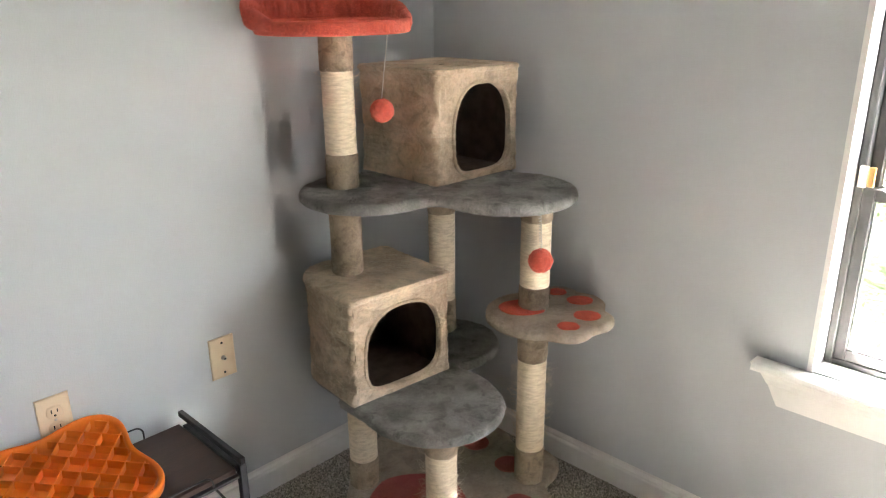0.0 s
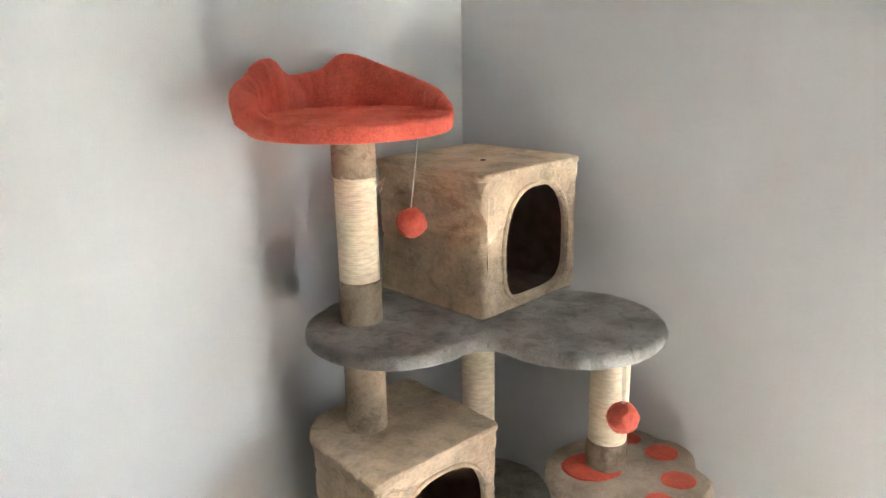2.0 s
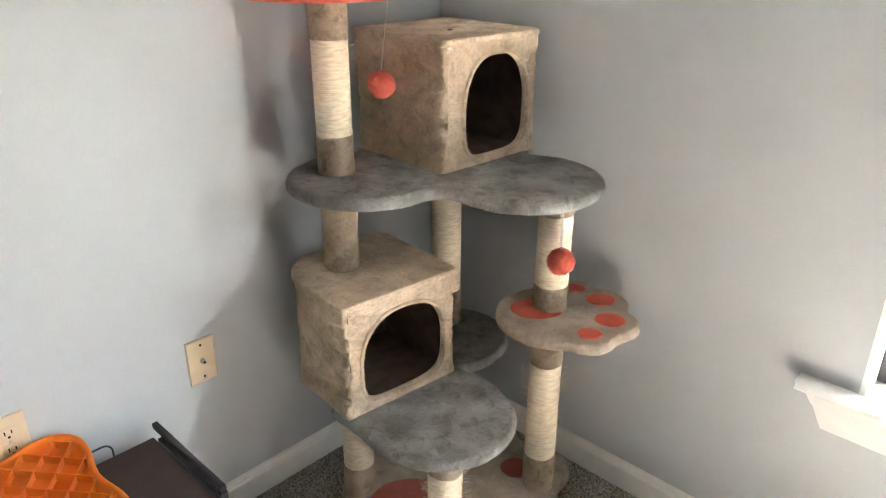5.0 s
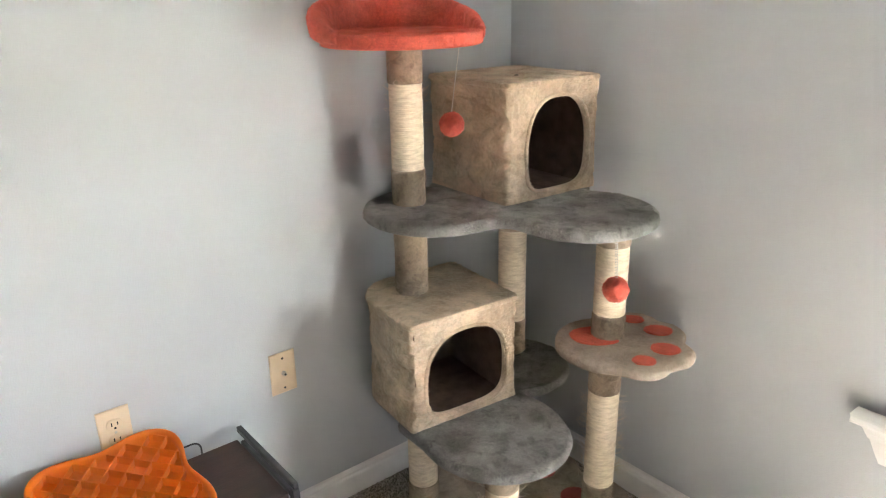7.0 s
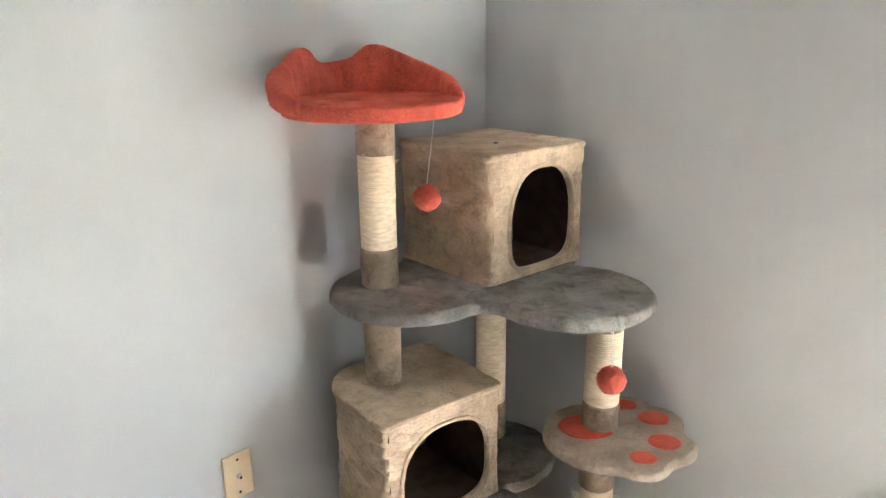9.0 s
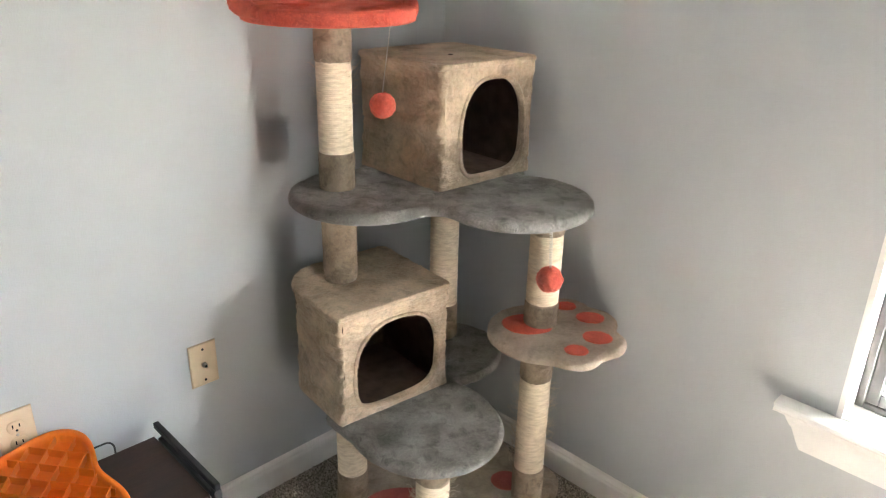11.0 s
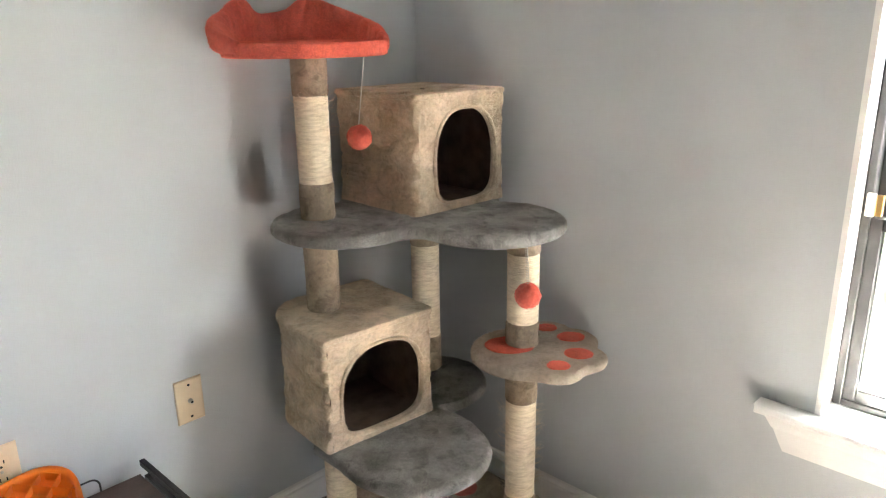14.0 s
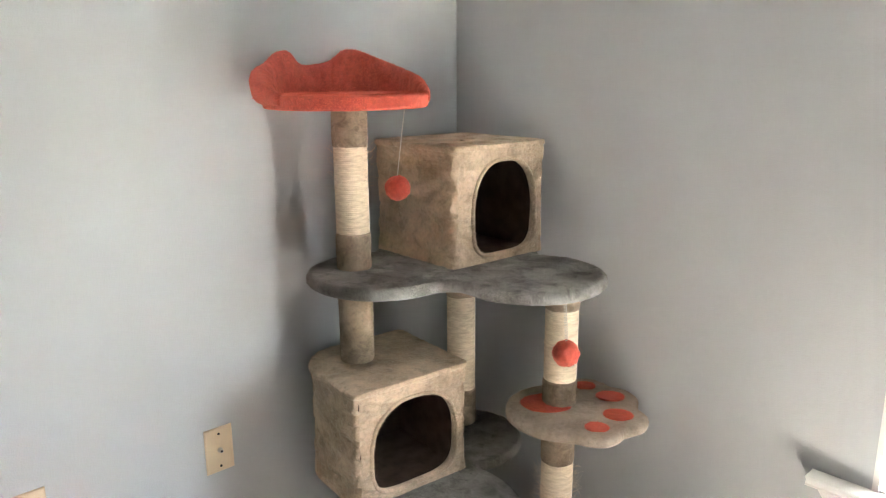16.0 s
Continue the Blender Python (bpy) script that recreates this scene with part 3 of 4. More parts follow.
def sleeve(xy, z0, z1, seed):
    """A plush tube round a post with a slightly uneven hem."""
    bm = bmesh.new()
    n, m = 44, max(5, int((z1 - z0) / 0.006))
    rings = []
    for j in range(m + 1):
        ring = []
        for i in range(n):
            a = 2 * math.pi * i / n
            z = z0 + (z1 - z0) * j / m
            if j in (0, m):
                z += 0.0012 * noise.noise(Vector((math.cos(a) * 4, math.sin(a) * 4, seed)))
            r = POST_R + 0.0012 + 0.0012 * noise.noise(Vector((math.cos(a) * 2.2, math.sin(a) * 2.2, z * 30 + seed))) + 0.0006 * noise.noise(Vector((math.cos(a) * 9, math.sin(a) * 9, z * 160 + seed)))
            if j in (0, m):
                r -= 0.0015
            ring.append(bm.verts.new((xy[0] + r * math.cos(a), xy[1] + r * math.sin(a), z)))
        rings.append(ring)
    for a, b in zip(rings, rings[1:]):
        for i in range(n):
            bm.faces.new((a[i], a[(i + 1) % n], b[(i + 1) % n], b[i]))
    bm.faces.new(rings[0][::-1])
    bm.faces.new(rings[-1])
    return bm


def sisal(xy, z0, z1, seed, pitch=0.0044):
    """Rope wound round a post, one helical ridge a turn."""
    n, per = 48, 6
    turns = (z1 - z0) / pitch
    m = int(turns * per)
    V, F = [], []
    for j in range(m + 1):
        z = z0 + (z1 - z0) * j / m
        for i in range(n):
            a = 2 * math.pi * i / n
            ph = (z / pitch - i / n) % 1.0
            w = 0.25 * noise.noise(Vector((math.cos(a) * 1.5, math.sin(a) * 1.5, z * 40 + seed)))
            r = POST_R - 0.0010 + 0.0008 * math.sin(math.pi * ph) ** 0.7 * (1 + w) + 0.0005 * noise.noise(Vector((a * 25, z * 420, seed)))
            V.append((xy[0] + r * math.cos(a), xy[1] + r * math.sin(a), z))
    for j in range(m):
        for i in range(n):
            F.append((j * n + i, j * n + (i + 1) % n, (j + 1) * n + (i + 1) % n, (j + 1) * n + i))
    bm = bmesh.new()
    vs = [bm.verts.new(v) for v in V]
    for f in F:
        bm.faces.new([vs[i] for i in f])
    bm.faces.new(vs[:n][::-1])
    bm.faces.new(vs[-n:])
    return bm


def frays(xy, z0, z1, count, seed, lean=0.018):
    """Loose fibres that stand off a worn sisal wrap."""
    rng = random.Random(seed)
    bm = bmesh.new()
    for _ in range(count):
        a = rng.uniform(0, 2 * math.pi)
        z = rng.uniform(z0, z1)
        o = Vector((math.cos(a), math.sin(a), 0))
        t = Vector((-o.y, o.x, 0))
        L = rng.uniform(0.3, 1.0) * lean
        p0 = Vector((*xy, z)) + o * (POST_R - 0.001)
        p1 = p0 + o * L * 0.5 + t * rng.uniform(-0.5, 0.5) * L + Vector((0, 0, rng.uniform(-0.2, 0.6) * L))
        p2 = p1 + o * L * 0.4 + t * rng.uniform(-0.8, 0.8) * L + Vector((0, 0, rng.uniform(-0.6, 0.8) * L))
        tube(bm, [p0, p1, p2], [0.0005, 0.00042, 0.00018], 3)
    return bm


def post(xy, z0, z1, bands, label, seed, fray=None):
    """A post: core tube with plush sleeves and sisal wraps, bottom to top."""
    core = tpart("post", lathe(bmesh.new(), [(POST_R - 0.003, z0), (POST_R - 0.003, z1)], 32, xy), M_SISAL, None, label)
    for kind, a, b in bands:
        if kind == "s":
            tpart("sisal_wrap", sisal(xy, a, b, seed), M_SISAL, core, "cream sisal rope wrap")
        else:
            sl = tpart("plush_sleeve", sleeve(xy, a, b, seed + a), M_TAUPE_DK, core, "taupe plush sleeve")
            pile(sl, core, F_SLEEVE, 200000, 0.0030, (*xy, (a + b) / 2), 1.15, int(seed * 7 + a * 100))
    if fray:
        f = tpart("loose_fibres", frays(xy, fray[0], fray[1], fray[2], seed, fray[3]), M_SISAL, core, "frayed sisal fibres")
        f["kind"] = "stuff"
    return core


post(A_XY, Z_TOP - 0.002, Z_PERCH + 0.004, [("p", Z_TOP - 0.002, 0.979), ("s", 0.979, 1.180), ("p", 1.180, Z_PERCH + 0.004)], "upper post with sisal middle carrying the perch", 1, (1.08, 1.18, 70, 0.026))
post(A_XY, Z_LH - 0.002, T_TOP + 0.002, [("p", Z_LH - 0.002, T_TOP + 0.002)], "short taupe plush post on the lower house", 2)
post(B_XY, Z_LOW - 0.002, T_TOP + 0.002, [("p", Z_LOW - 0.002, 0.482), ("s", 0.482, 0.752), ("p", 0.752, T_TOP + 0.002)], "rear sisal post below the upper platform", 3)
post(C_XY, Z_PAW - 0.002, T_TOP + 0.002, [("p", Z_PAW - 0.002, 0.630), ("s", 0.630, 0.806), ("p", 0.806, T_TOP + 0.002)], "sisal post above the paw shelf", 4, (0.65, 0.80, 40, 0.014))
post(C_XY, Z_BASE - 0.002, Z_PAW - 0.026, [("p", Z_BASE - 0.002, 0.137), ("s", 0.137, 0.414), ("p", 0.414, Z_PAW - 0.026)], "worn sisal post under the paw shelf", 5, (0.16, 0.40, 330, 0.030))
post(D_XY, Z_BASE - 0.002, T_LOW + 0.002, [("p", Z_BASE - 0.002, 0.118), ("s", 0.118, T_LOW + 0.002)], "sisal post under the lower house", 6)
post(E_XY, Z_BASE - 0.002, T_LOW + 0.002, [("p", Z_BASE - 0.002, 0.106), ("s", 0.106, 0.288), ("p", 0.288, T_LOW + 0.002)], "worn front sisal post", 7, (0.14, 0.285, 240, 0.030))
post(B_XY, Z_BASE - 0.002, T_LOW + 0.002, [("p", Z_BASE - 0.002, 0.118), ("s", 0.118, T_LOW + 0.002)], "rear lower sisal post", 8)

def pad_with_pile(bm, parent, label):
    bmesh.ops.recalc_face_normals(bm, faces=bm.faces)
    low_ = parent is base
    q = tpart("paw_pad", bm, M_PAD if low_ else M_CORAL, parent, label)
    c = np.mean([v.co for v in q.data.vertices], axis=0) - np.array((0, 0, 0.02))
    pile(q, parent, F_PAD if low_ else F_CORAL, 480000, 0.0038, tuple(c), 1.15, 40)
    return q


# base in the shape of a paw
f_base = shape([(-1.315, 1.275, 0.222), (-1.43, 1.36, 0.20), (-1.105, 1.440, 0.086), (-1.205, 1.592, 0.092), (-1.390, 1.585, 0.098), (-1.28, 1.42, 0.20)], k=0.05)
c_base = (-1.30, 1.37)
base = tpart("base", slab(outline(f_base, c_base, 180), c_base, 0.0, Z_BASE, 0.012, 0.0012), M_BASE, None, "taupe plush paw-shaped base board")
pad_with_pile(disc_patch(-1.318, 1.245, 0.135, 0.115, 0.55, Z_BASE), base, "coral plush heel pad")
pile(base, base, F_BASE, 220000, 0.0032, None, 1.2, 31)
for x, y, r in ((-1.106, 1.428, 0.040), (-1.238, 1.545, 0.042), (-1.385, 1.560, 0.042)):
    pad_with_pile(disc_patch(x, y, r, r * 0.92, 0.7, Z_BASE), base, "coral plush toe pad")

# lower platform
f_low = shape([(-1.235, 1.243, 0.171), (-1.462, 1.515, 0.155)], [(-1.330, 1.243, 0.100, 0.166, 0.0, 0.015), (-1.492, 1.252, 0.132, 0.145, -0.10, 0.09)], k=0.03)
c_low = (-1.38, 1.37)
low = tpart("platform", slab(outline(f_low, c_low, 180), c_low, T_LOW, Z_LOW, 0.014, 0.0014, 8), M_GREY, None, "grey plush lower platform")
pile(low, low, F_GREY, 260000, 0.0042, (c_low[0], c_low[1], Z_LOW - 0.015), 1.1, 32)
# upper platform
f_top = shape([(-1.211, 1.484, 0.172), (-1.478, 1.250, 0.170), (-1.36, 1.375, 0.10)], [(-1.495, 1.520, 0.160, 0.155, 0.0, 0.03)], k=0.05)
c_top = (-1.37, 1.40)
top = tpart("platform", slab(outline(f_top, c_top, 200), c_top, T_TOP, Z_TOP, 0.014, 0.0014, 8), M_GREY, None, "grey plush upper platform with two rounded lobes")
pile(top, top, F_GREY, 260000, 0.0042, (c_top[0], c_top[1], Z_TOP - 0.015), 1.1, 33)
# paw shelf
f_paw = shape([(-1.135, 1.520, 0.135), (-1.165, 1.655, 0.055), (-1.085, 1.650, 0.062), (-1.016, 1.580, 0.064), (-1.020, 1.495, 0.058)], k=0.03)
c_paw = (-1.11, 1.54)
paw = tpart("paw_shelf", slab(outline(f_paw, c_paw, 180), c_paw, Z_PAW - 0.026, Z_PAW, 0.012, 0.0014), M_BASE, None, "taupe plush paw-shaped shelf")
pile(paw, paw, F_BASE, 200000, 0.0040, None, 1.1, 34)
pad_with_pile(disc_patch(-1.174, 1.506, 0.060, 0.050, 0.75, Z_PAW), paw, "coral plush heel pad")
for x, y, r in ((-1.170, 1.655, 0.026), (-1.090, 1.648, 0.033), (-1.020, 1.578, 0.034), (-1.018, 1.492, 0.026)):
    pad_with_pile(disc_patch(x, y, r, r * 0.86, 0.7, Z_PAW), paw, "coral plush toe pad")


# houses
def footprint(w, d, r, r_back_left, n_arc=10):
    """Rounded outline u, v from the front's left corner; v runs to the back."""
    pts = []
    def arc(cu, cv, rad, a0, a1, k):
        for i in range(k + 1):
            a = radians(a0 + (a1 - a0) * i / k)
            pts.append((cu + rad * math.cos(a), cv + rad * math.sin(a)))
    arc(w - r, r, r, -90, 0, n_arc)
    arc(w - r, d - r, r, 0, 90, n_arc)
    arc(r_back_left, d - r_back_left, r_back_left, 90, 180, n_arc * 2)
    arc(r, r, r, 180, 270, n_arc)
    return pts


def densify(pts, step):
    out = []
    for a, b in zip(pts, pts[1:]):
        L = math.hypot(b[0] - a[0], b[1] - a[1])
        k = max(1, int(L / step))
        out += [(a[0] + (b[0] - a[0]) * i / k, a[1] + (b[1] - a[1]) * i / k) for i in range(k)]
    return out + [pts[-1]]


def cat_house(name, corner, turn, w, d, z0, z1, r_bl, hole, seed, label):
    """hole: u0, u1, height over z0 of foot and crown."""
    ct, st = math.cos(radians(turn)), math.sin(radians(turn))
    ux, uy = st, ct                        # along the front
    vx, vy = -ct, st                       # to the back
    H = z1 - z0
    r = 0.013

    def place(u, v, z, out=0.0):
        return (corner[0] + ux * u + vx * v, corner[1] + uy * u + vy * v, z)

    def sag(s, t):
        return 0.013 * (4 * t * (1 - t)) ** 0.8 * (0.35 + 0.65 * min(1, 4 * s * (1 - s)))

    def folds(u, v, z):
        e = math.exp(-((u) ** 2 + (v) ** 2) / 0.012)
        p = Vector((u * 9 + seed, v * 9, z * 34 + (u + v) * 14))
        fine = -0.0065 * max(0.0, 1 - abs(noise.noise(Vector((u * 8 + 2 * seed, v * 8, z * 24 - u * 9)))) / 0.09)
        crease = fine * (0.5 + 0.3 * e) - 0.0075 * max(0.0, 1 - abs(noise.noise(Vector((u * 4 + seed, v * 4 + 3, z * 12 + u * 3)))) / 0.08) * (0.7 + 0.2 * e)
        return crease + 0.0085 * noise.noise(p) * (0.5 + 2.0 * e) + 0.0012 * noise.noise(Vector((u * 55, v * 55, z * 55 + seed))) + 0.0005 * noise.noise(Vector((u * 190, v * 190, z * 190)))

    fp = densify(footprint(w, d, r, r_bl), 0.006)
    cu, cv = w / 2, d / 2
    m = 46
    # cover of the two sides and the back, round from the right front edge to the left one
    bm = bmesh.new()
    rings = []
    for j in range(m + 1):
        t = j / m
        ring = []
        for u, v in fp:
            n_u, n_v = u - cu, v - cv
            L = math.hypot(n_u, n_v)
            k = sag(min(max(v / d, 0), 1) if abs(u - cu) > 0.48 * w else min(max(u / w, 0), 1), t) * 0.7 - folds(u, v, z0 + t * H)
            k *= min(1, 8 * t, 8 * (1 - t))
            ring.append(bm.verts.new(place(u - n_u / L * k, v - n_v / L * k, z0 + t * H)))
        rings.append(ring)
    n = len(fp)
    for a, b in zip(rings, rings[1:]):
        for i in range(n - 1):
            bm.faces.new((a[i], a[i + 1], b[i + 1], b[i]))
    body = tpart(name, bm, M_TAUPE, None, label)
    # front panel with its arched opening
    u0, u1, h0, h1 = hole
    N = 160
    uc, hc = (u0 + u1) / 2, h0 + (h1 - h0) * 0.5
    hw, hh = (u1 - u0) / 2, (h1 - h0) / 2

    def rim(a, grow=0.0):
        c, s = math.cos(a), math.sin(a)
        e = 2.6 if s > 0 else 4.2
        uu = abs(c) ** (2 / e) * math.copysign(1, c)
        ss = abs(s) ** (2 / e) * math.copysign(1, s)
        narrow = 1 - 0.10 * max(0, ss)
        return uc + (hw + grow) * uu * narrow, hc + (hh + grow) * ss

    def edge(a):
        """Where the ray from the hole's middle meets the panel's border."""
        hu, hv = rim(a)
        du, dv = hu - uc, hv - hc
        k = 9.0
        if du > 1e-9: k = min(k, (w - r - uc) / du)
        if du < -1e-9: k = min(k, (r - uc) / du)
        if dv > 1e-9: k = min(k, (H - hc) / dv)
        if dv < -1e-9: k = min(k, (0 - hc) / dv)
        return uc + du * k, hc + dv * k

    angs = sorted([2 * math.pi * i / N for i in range(N)])
    bm = bmesh.new()
    rings = []
    K = 14
    for q in range(K + 1):
        s = q / K
        ring = []
        for a in angs:
            eu, ev = edge(a)
            hu, hv = rim(a)
            u, hgt = eu + (hu - eu) * s, ev + (hv - ev) * s
            t = hgt / H
            k = sag(min(max(u / w, 0), 1), t) * 0.2 - 0.6 * folds(u, 0.0, z0 + hgt)
            k *= min(1, 8 * t + 0.0, 8 * (1 - t)) * min(1, 8 * s + 0.15) * (1 - s ** 4)
            k = max(k, -0.004)
            ring.append(bm.verts.new(place(u, k, z0 + hgt)))
        rings.append(ring)
    inner = []
    for a in angs:
        hu, hv = rim(a, 0.001)
        inner.append(bm.verts.new(place(hu, 0.014, z0 + hv)))
    rings.append(inner)
    for a, b in zip(rings, rings[1:]):
        for i in range(N):
            bm.faces.new((a[i], a[(i + 1) % N], b[(i + 1) % N], b[i]))
    bmesh.ops.recalc_face_normals(bm, faces=bm.faces)
    mid = place(cu, cv, (z0 + z1) / 2)
    pile(body, body, F_TAUPE, 160000, 0.0036, mid, 1.15, int(seed * 5))
    fp_ = tpart("front_panel", bm, M_TAUPE, body)
    pile(fp_, body, F_TAUPE, 160000, 0.0036, mid, 1.15, int(seed * 5) + 1)
    # padded edge round the opening
    pts = []
    for a in angs:
        hu, hv = rim(a, 0.0045)
        w_ = 0.0012 * noise.noise(Vector((math.cos(a) * 5, math.sin(a) * 5, seed)))
        pts.append(place(hu + w_, -0.0005 + w_, z0 + hv))
    bm = tube(bmesh.new(), pts, 0.0047, 8, True)
    for vtx in bm.verts:
        p = vtx.co
        vtx.co = p + Vector((1, 1, 1)) * 0.0009 * noise.noise(p * 170)
    bmesh.ops.recalc_face_normals(bm, faces=bm.faces)
    pp = tpart("piping", bm, M_TAUPE, body, "padded plush edge round the opening")
    pile(pp, body, F_TAUPE, 260000, 0.0042, None, 1.0, int(seed * 5) + 2)
    # lining: inner walls, floor and top, all darker than the cover
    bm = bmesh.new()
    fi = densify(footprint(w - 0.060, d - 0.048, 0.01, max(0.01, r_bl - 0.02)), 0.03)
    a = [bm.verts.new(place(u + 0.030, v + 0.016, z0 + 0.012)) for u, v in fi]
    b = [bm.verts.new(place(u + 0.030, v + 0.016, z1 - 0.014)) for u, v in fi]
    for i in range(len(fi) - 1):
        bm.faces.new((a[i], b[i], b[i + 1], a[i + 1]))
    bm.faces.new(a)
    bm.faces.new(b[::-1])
    tpart("lining", bm, M_INNER, body, "dark brown inside of the house", False)
    # lid
    fl = densify(footprint(w + 0.006, d + 0.006, r + 0.003, r_bl + 0.003), 0.008)
    wp = [place(u - 0.003, v - 0.003, 0)[:2] for u, v in fl]
    cc = place(cu, cv, 0)[:2]
    lid = tpart("lid", slab(wp[::-1], cc, z1 - 0.012, z1 + 0.002, 0.006, 0.0011, 8), M_TAUPE, body, "flat plush house top")
    pile(lid, body, F_TAUPE, 160000, 0.0036, (cc[0], cc[1], z1 - 0.006), 1.15, int(seed * 5) + 3)
    return body


cat_house("house", (-1.362, 1.078), 6.0, 0.318, 0.292, Z_LOW - 0.001, Z_LH - 0.002, 0.115, (0.045, 0.278, 0.022, 0.236), 3.0, "taupe plush lower house with arched opening and rounded corner")
cat_house("house", (-1.344, 1.364), 2.4, 0.310, 0.312, Z_TOP - 0.001, Z_UH - 0.002, 0.02, (0.064, 0.270, 0.020, 0.243), 8.0, "taupe plush upper house with arched opening")
bm = slab(outline(shape([(0, 0, 0.006)]), (0, 0), 24), (0, 0), 0, 0.0015, 0.0005, 0, 2)
bmesh.ops.transform(bm, matrix=Matrix.Translation((-1.455, 1.500, Z_UH + 0.0003)), verts=bm.verts)
tpart("bolt_hole", bm, M_SLOT, None, "dark bolt hole in the house top")

# perch: a disc with a raised, two-eared back
P = (-1.497, 1.186)
PR = 0.178
perch = tpart("perch", slab(outline(shape([(*P, PR)]), P, 160), P, Z_PERCH, Z_PERCH + 0.030, 0.007, 0.0016, 8), M_CORAL, None, "coral plush round perch")
# height of the back along its run, by direction from the middle (degrees, metres)
BACK = [(50, 0.006), (58, 0.020), (75, 0.038), (100, 0.060), (125, 0.088), (136, 0.101), (147, 0.101), (153, 0.080), (160, 0.070), (178, 0.063), (184, 0.072), (190, 0.097), (200, 0.097), (212, 0.073), (233, 0.053), (255, 0.032), (276, 0.006)]


def back_height(deg):
    t = 0.0
    for o in (-4, -2, 0, 2, 4):
        t += float(np.interp(deg + o, [q for q, _ in BACK], [h for _, h in BACK]))
    return t / 5


bm = bmesh.new()
N, K = 150, 26
rings = []
for i in range(N + 1):
    deg = 50 + 226 * i / N
    a = radians(deg)
    h = back_height(deg)
    arm = max(0.0, 1 - abs(deg - 240) / 34)          # fat roll at the near end
    th = 0.0090 + 0.0070 * min(1, h / 0.04) + 0.009 * arm * min(1, h / 0.03)
    lean = 0.06 + 0.20 * max(0, math.sin(radians((deg - 200) * 1.8))) if deg > 200 else 0.06
    ring = []
    for k in range(K):
        q = 2 * math.pi * k / K
        up = 0.5 + 0.5 * math.copysign(abs(math.sin(q)) ** 0.7, math.sin(q))
        zz = Z_PERCH + 0.008 + (h + 0.020) * up
        fat = th * (1.12 - 0.17 * up)
        rr = PR - 0.008 - 0.25 * (th - 0.012) + lean * (zz - Z_PERCH) + fat * math.copysign(abs(math.cos(q)) ** 0.8, math.cos(q))
        x, y = P[0] + rr * math.cos(a), P[1] + rr * math.sin(a)
        w = 0.006 * noise.noise(Vector((x * 17, y * 17, zz * 17))) + 0.0022 * noise.noise(Vector((x * 48, y * 48, zz * 48))) + 0.001 * noise.noise(Vector((x * 150, y * 150, zz * 150)))
        pleat = max(0.0, 1 - abs(noise.noise(Vector((deg * 0.085, zz * 7 + deg * 0.02, 4.0)))) / 0.13)
        inner_face = 1 if math.cos(q) < 0 else 0.35
        w -= 0.0075 * pleat * inner_face * (-1 if math.cos(q) < 0 else 1) * up
        x = max(XW + 0.004, x + w * math.cos(a))
        ring.append(bm.verts.new((x, y + w * math.sin(a), zz)))
    rings.append(ring)
for a, b in zip(rings, rings[1:]):
    for k in range(K):
        bm.faces.new((a[k], a[(k + 1) % K], b[(k + 1) % K], b[k]))
bm.faces.new(rings[0][::-1])
bm.faces.new(rings[-1])
bmesh.ops.recalc_face_normals(bm, faces=bm.faces)
br = tpart("backrest", bm, M_CORAL, perch, "raised coral plush back with two ears")
pile(br, perch, F_CORAL, 170000, 0.0038, None, 1.1, 35)
pile(perch, perch, F_CORAL, 170000, 0.0040, (P[0], P[1], Z_PERCH + 0.015), 1.05, 36)


# pompoms
def pompom(at, top, r, seed, spring):
    bm = bmesh.new()
    bmesh.ops.create_icosphere(bm, subdivisions=4, radius=r)
    for v in bm.verts:
        n = v.co.normalized()
        v.co += n * (0.05 * r * noise.noise(n * 3.2 + Vector((seed, 0, 0))) + 0.11 * r * noise.noise(n * 11 + Vector((0, seed, 0))) + 0.05 * r * noise.noise(n * 30))
    bmesh.ops.translate(bm, verts=bm.verts, vec=at)
    ob = tpart("pompom", bm, M_CORAL, None, "coral plush hanging pompom")
    rng = random.Random(seed)
    bm = bmesh.new()
    for _ in range(420):
        d = Vector((rng.gauss(0, 1), rng.gauss(0, 1), rng.gauss(0, 1))).normalized()
        e = (d + Vector((rng.gauss(0, 1), rng.gauss(0, 1), rng.gauss(0, 1))) * 0.35).normalized()
        p = Vector(at) + d * r * 0.96
        s = d.orthogonal().normalized() * 0.0006
        vs = [bm.verts.new(q) for q in (p + s, p - s, p + e * r * rng.uniform(0.1, 0.2))]
        bm.faces.new(vs)
    z = tpart("fuzz", bm, M_CORAL, ob)
    z["kind"] = "stuff"
    a, b = Vector(top), Vector(at) + Vector((0, 0, r * 0.95))
    bm = bmesh.new()
    if spring:
        pts = []
        L = (a - b).length
        turns = 26
        for i in range(turns * 10 + 1):
            q = i / (turns * 10)
            p = b + (a - b) * q
            pts.append(p + Vector((0.0032 * math.cos(q * turns * 6.283), 0.0032 * math.sin(q * turns * 6.283), 0)))
        tube(bm, pts, 0.0007, 4)
        tpart("spring", bm, M_STEEL, ob, "thin coiled wire spring")
    else:
        tube(bm, [a, (a + b) / 2, b], 0.0012, 6)
        ey = bmesh.new()
        tube(ey, [a + Vector((0.0035 * math.cos(q * 0.6283), 0, -0.004 + 0.0035 * math.sin(q * 0.6283))) for q in range(10)], 0.0009, 6, True)
        tpart("eyelet", ey, M_STEEL, ob, "small metal eyelet")
        tpart("cord", bm, M_STRING, ob, "thin white cord")


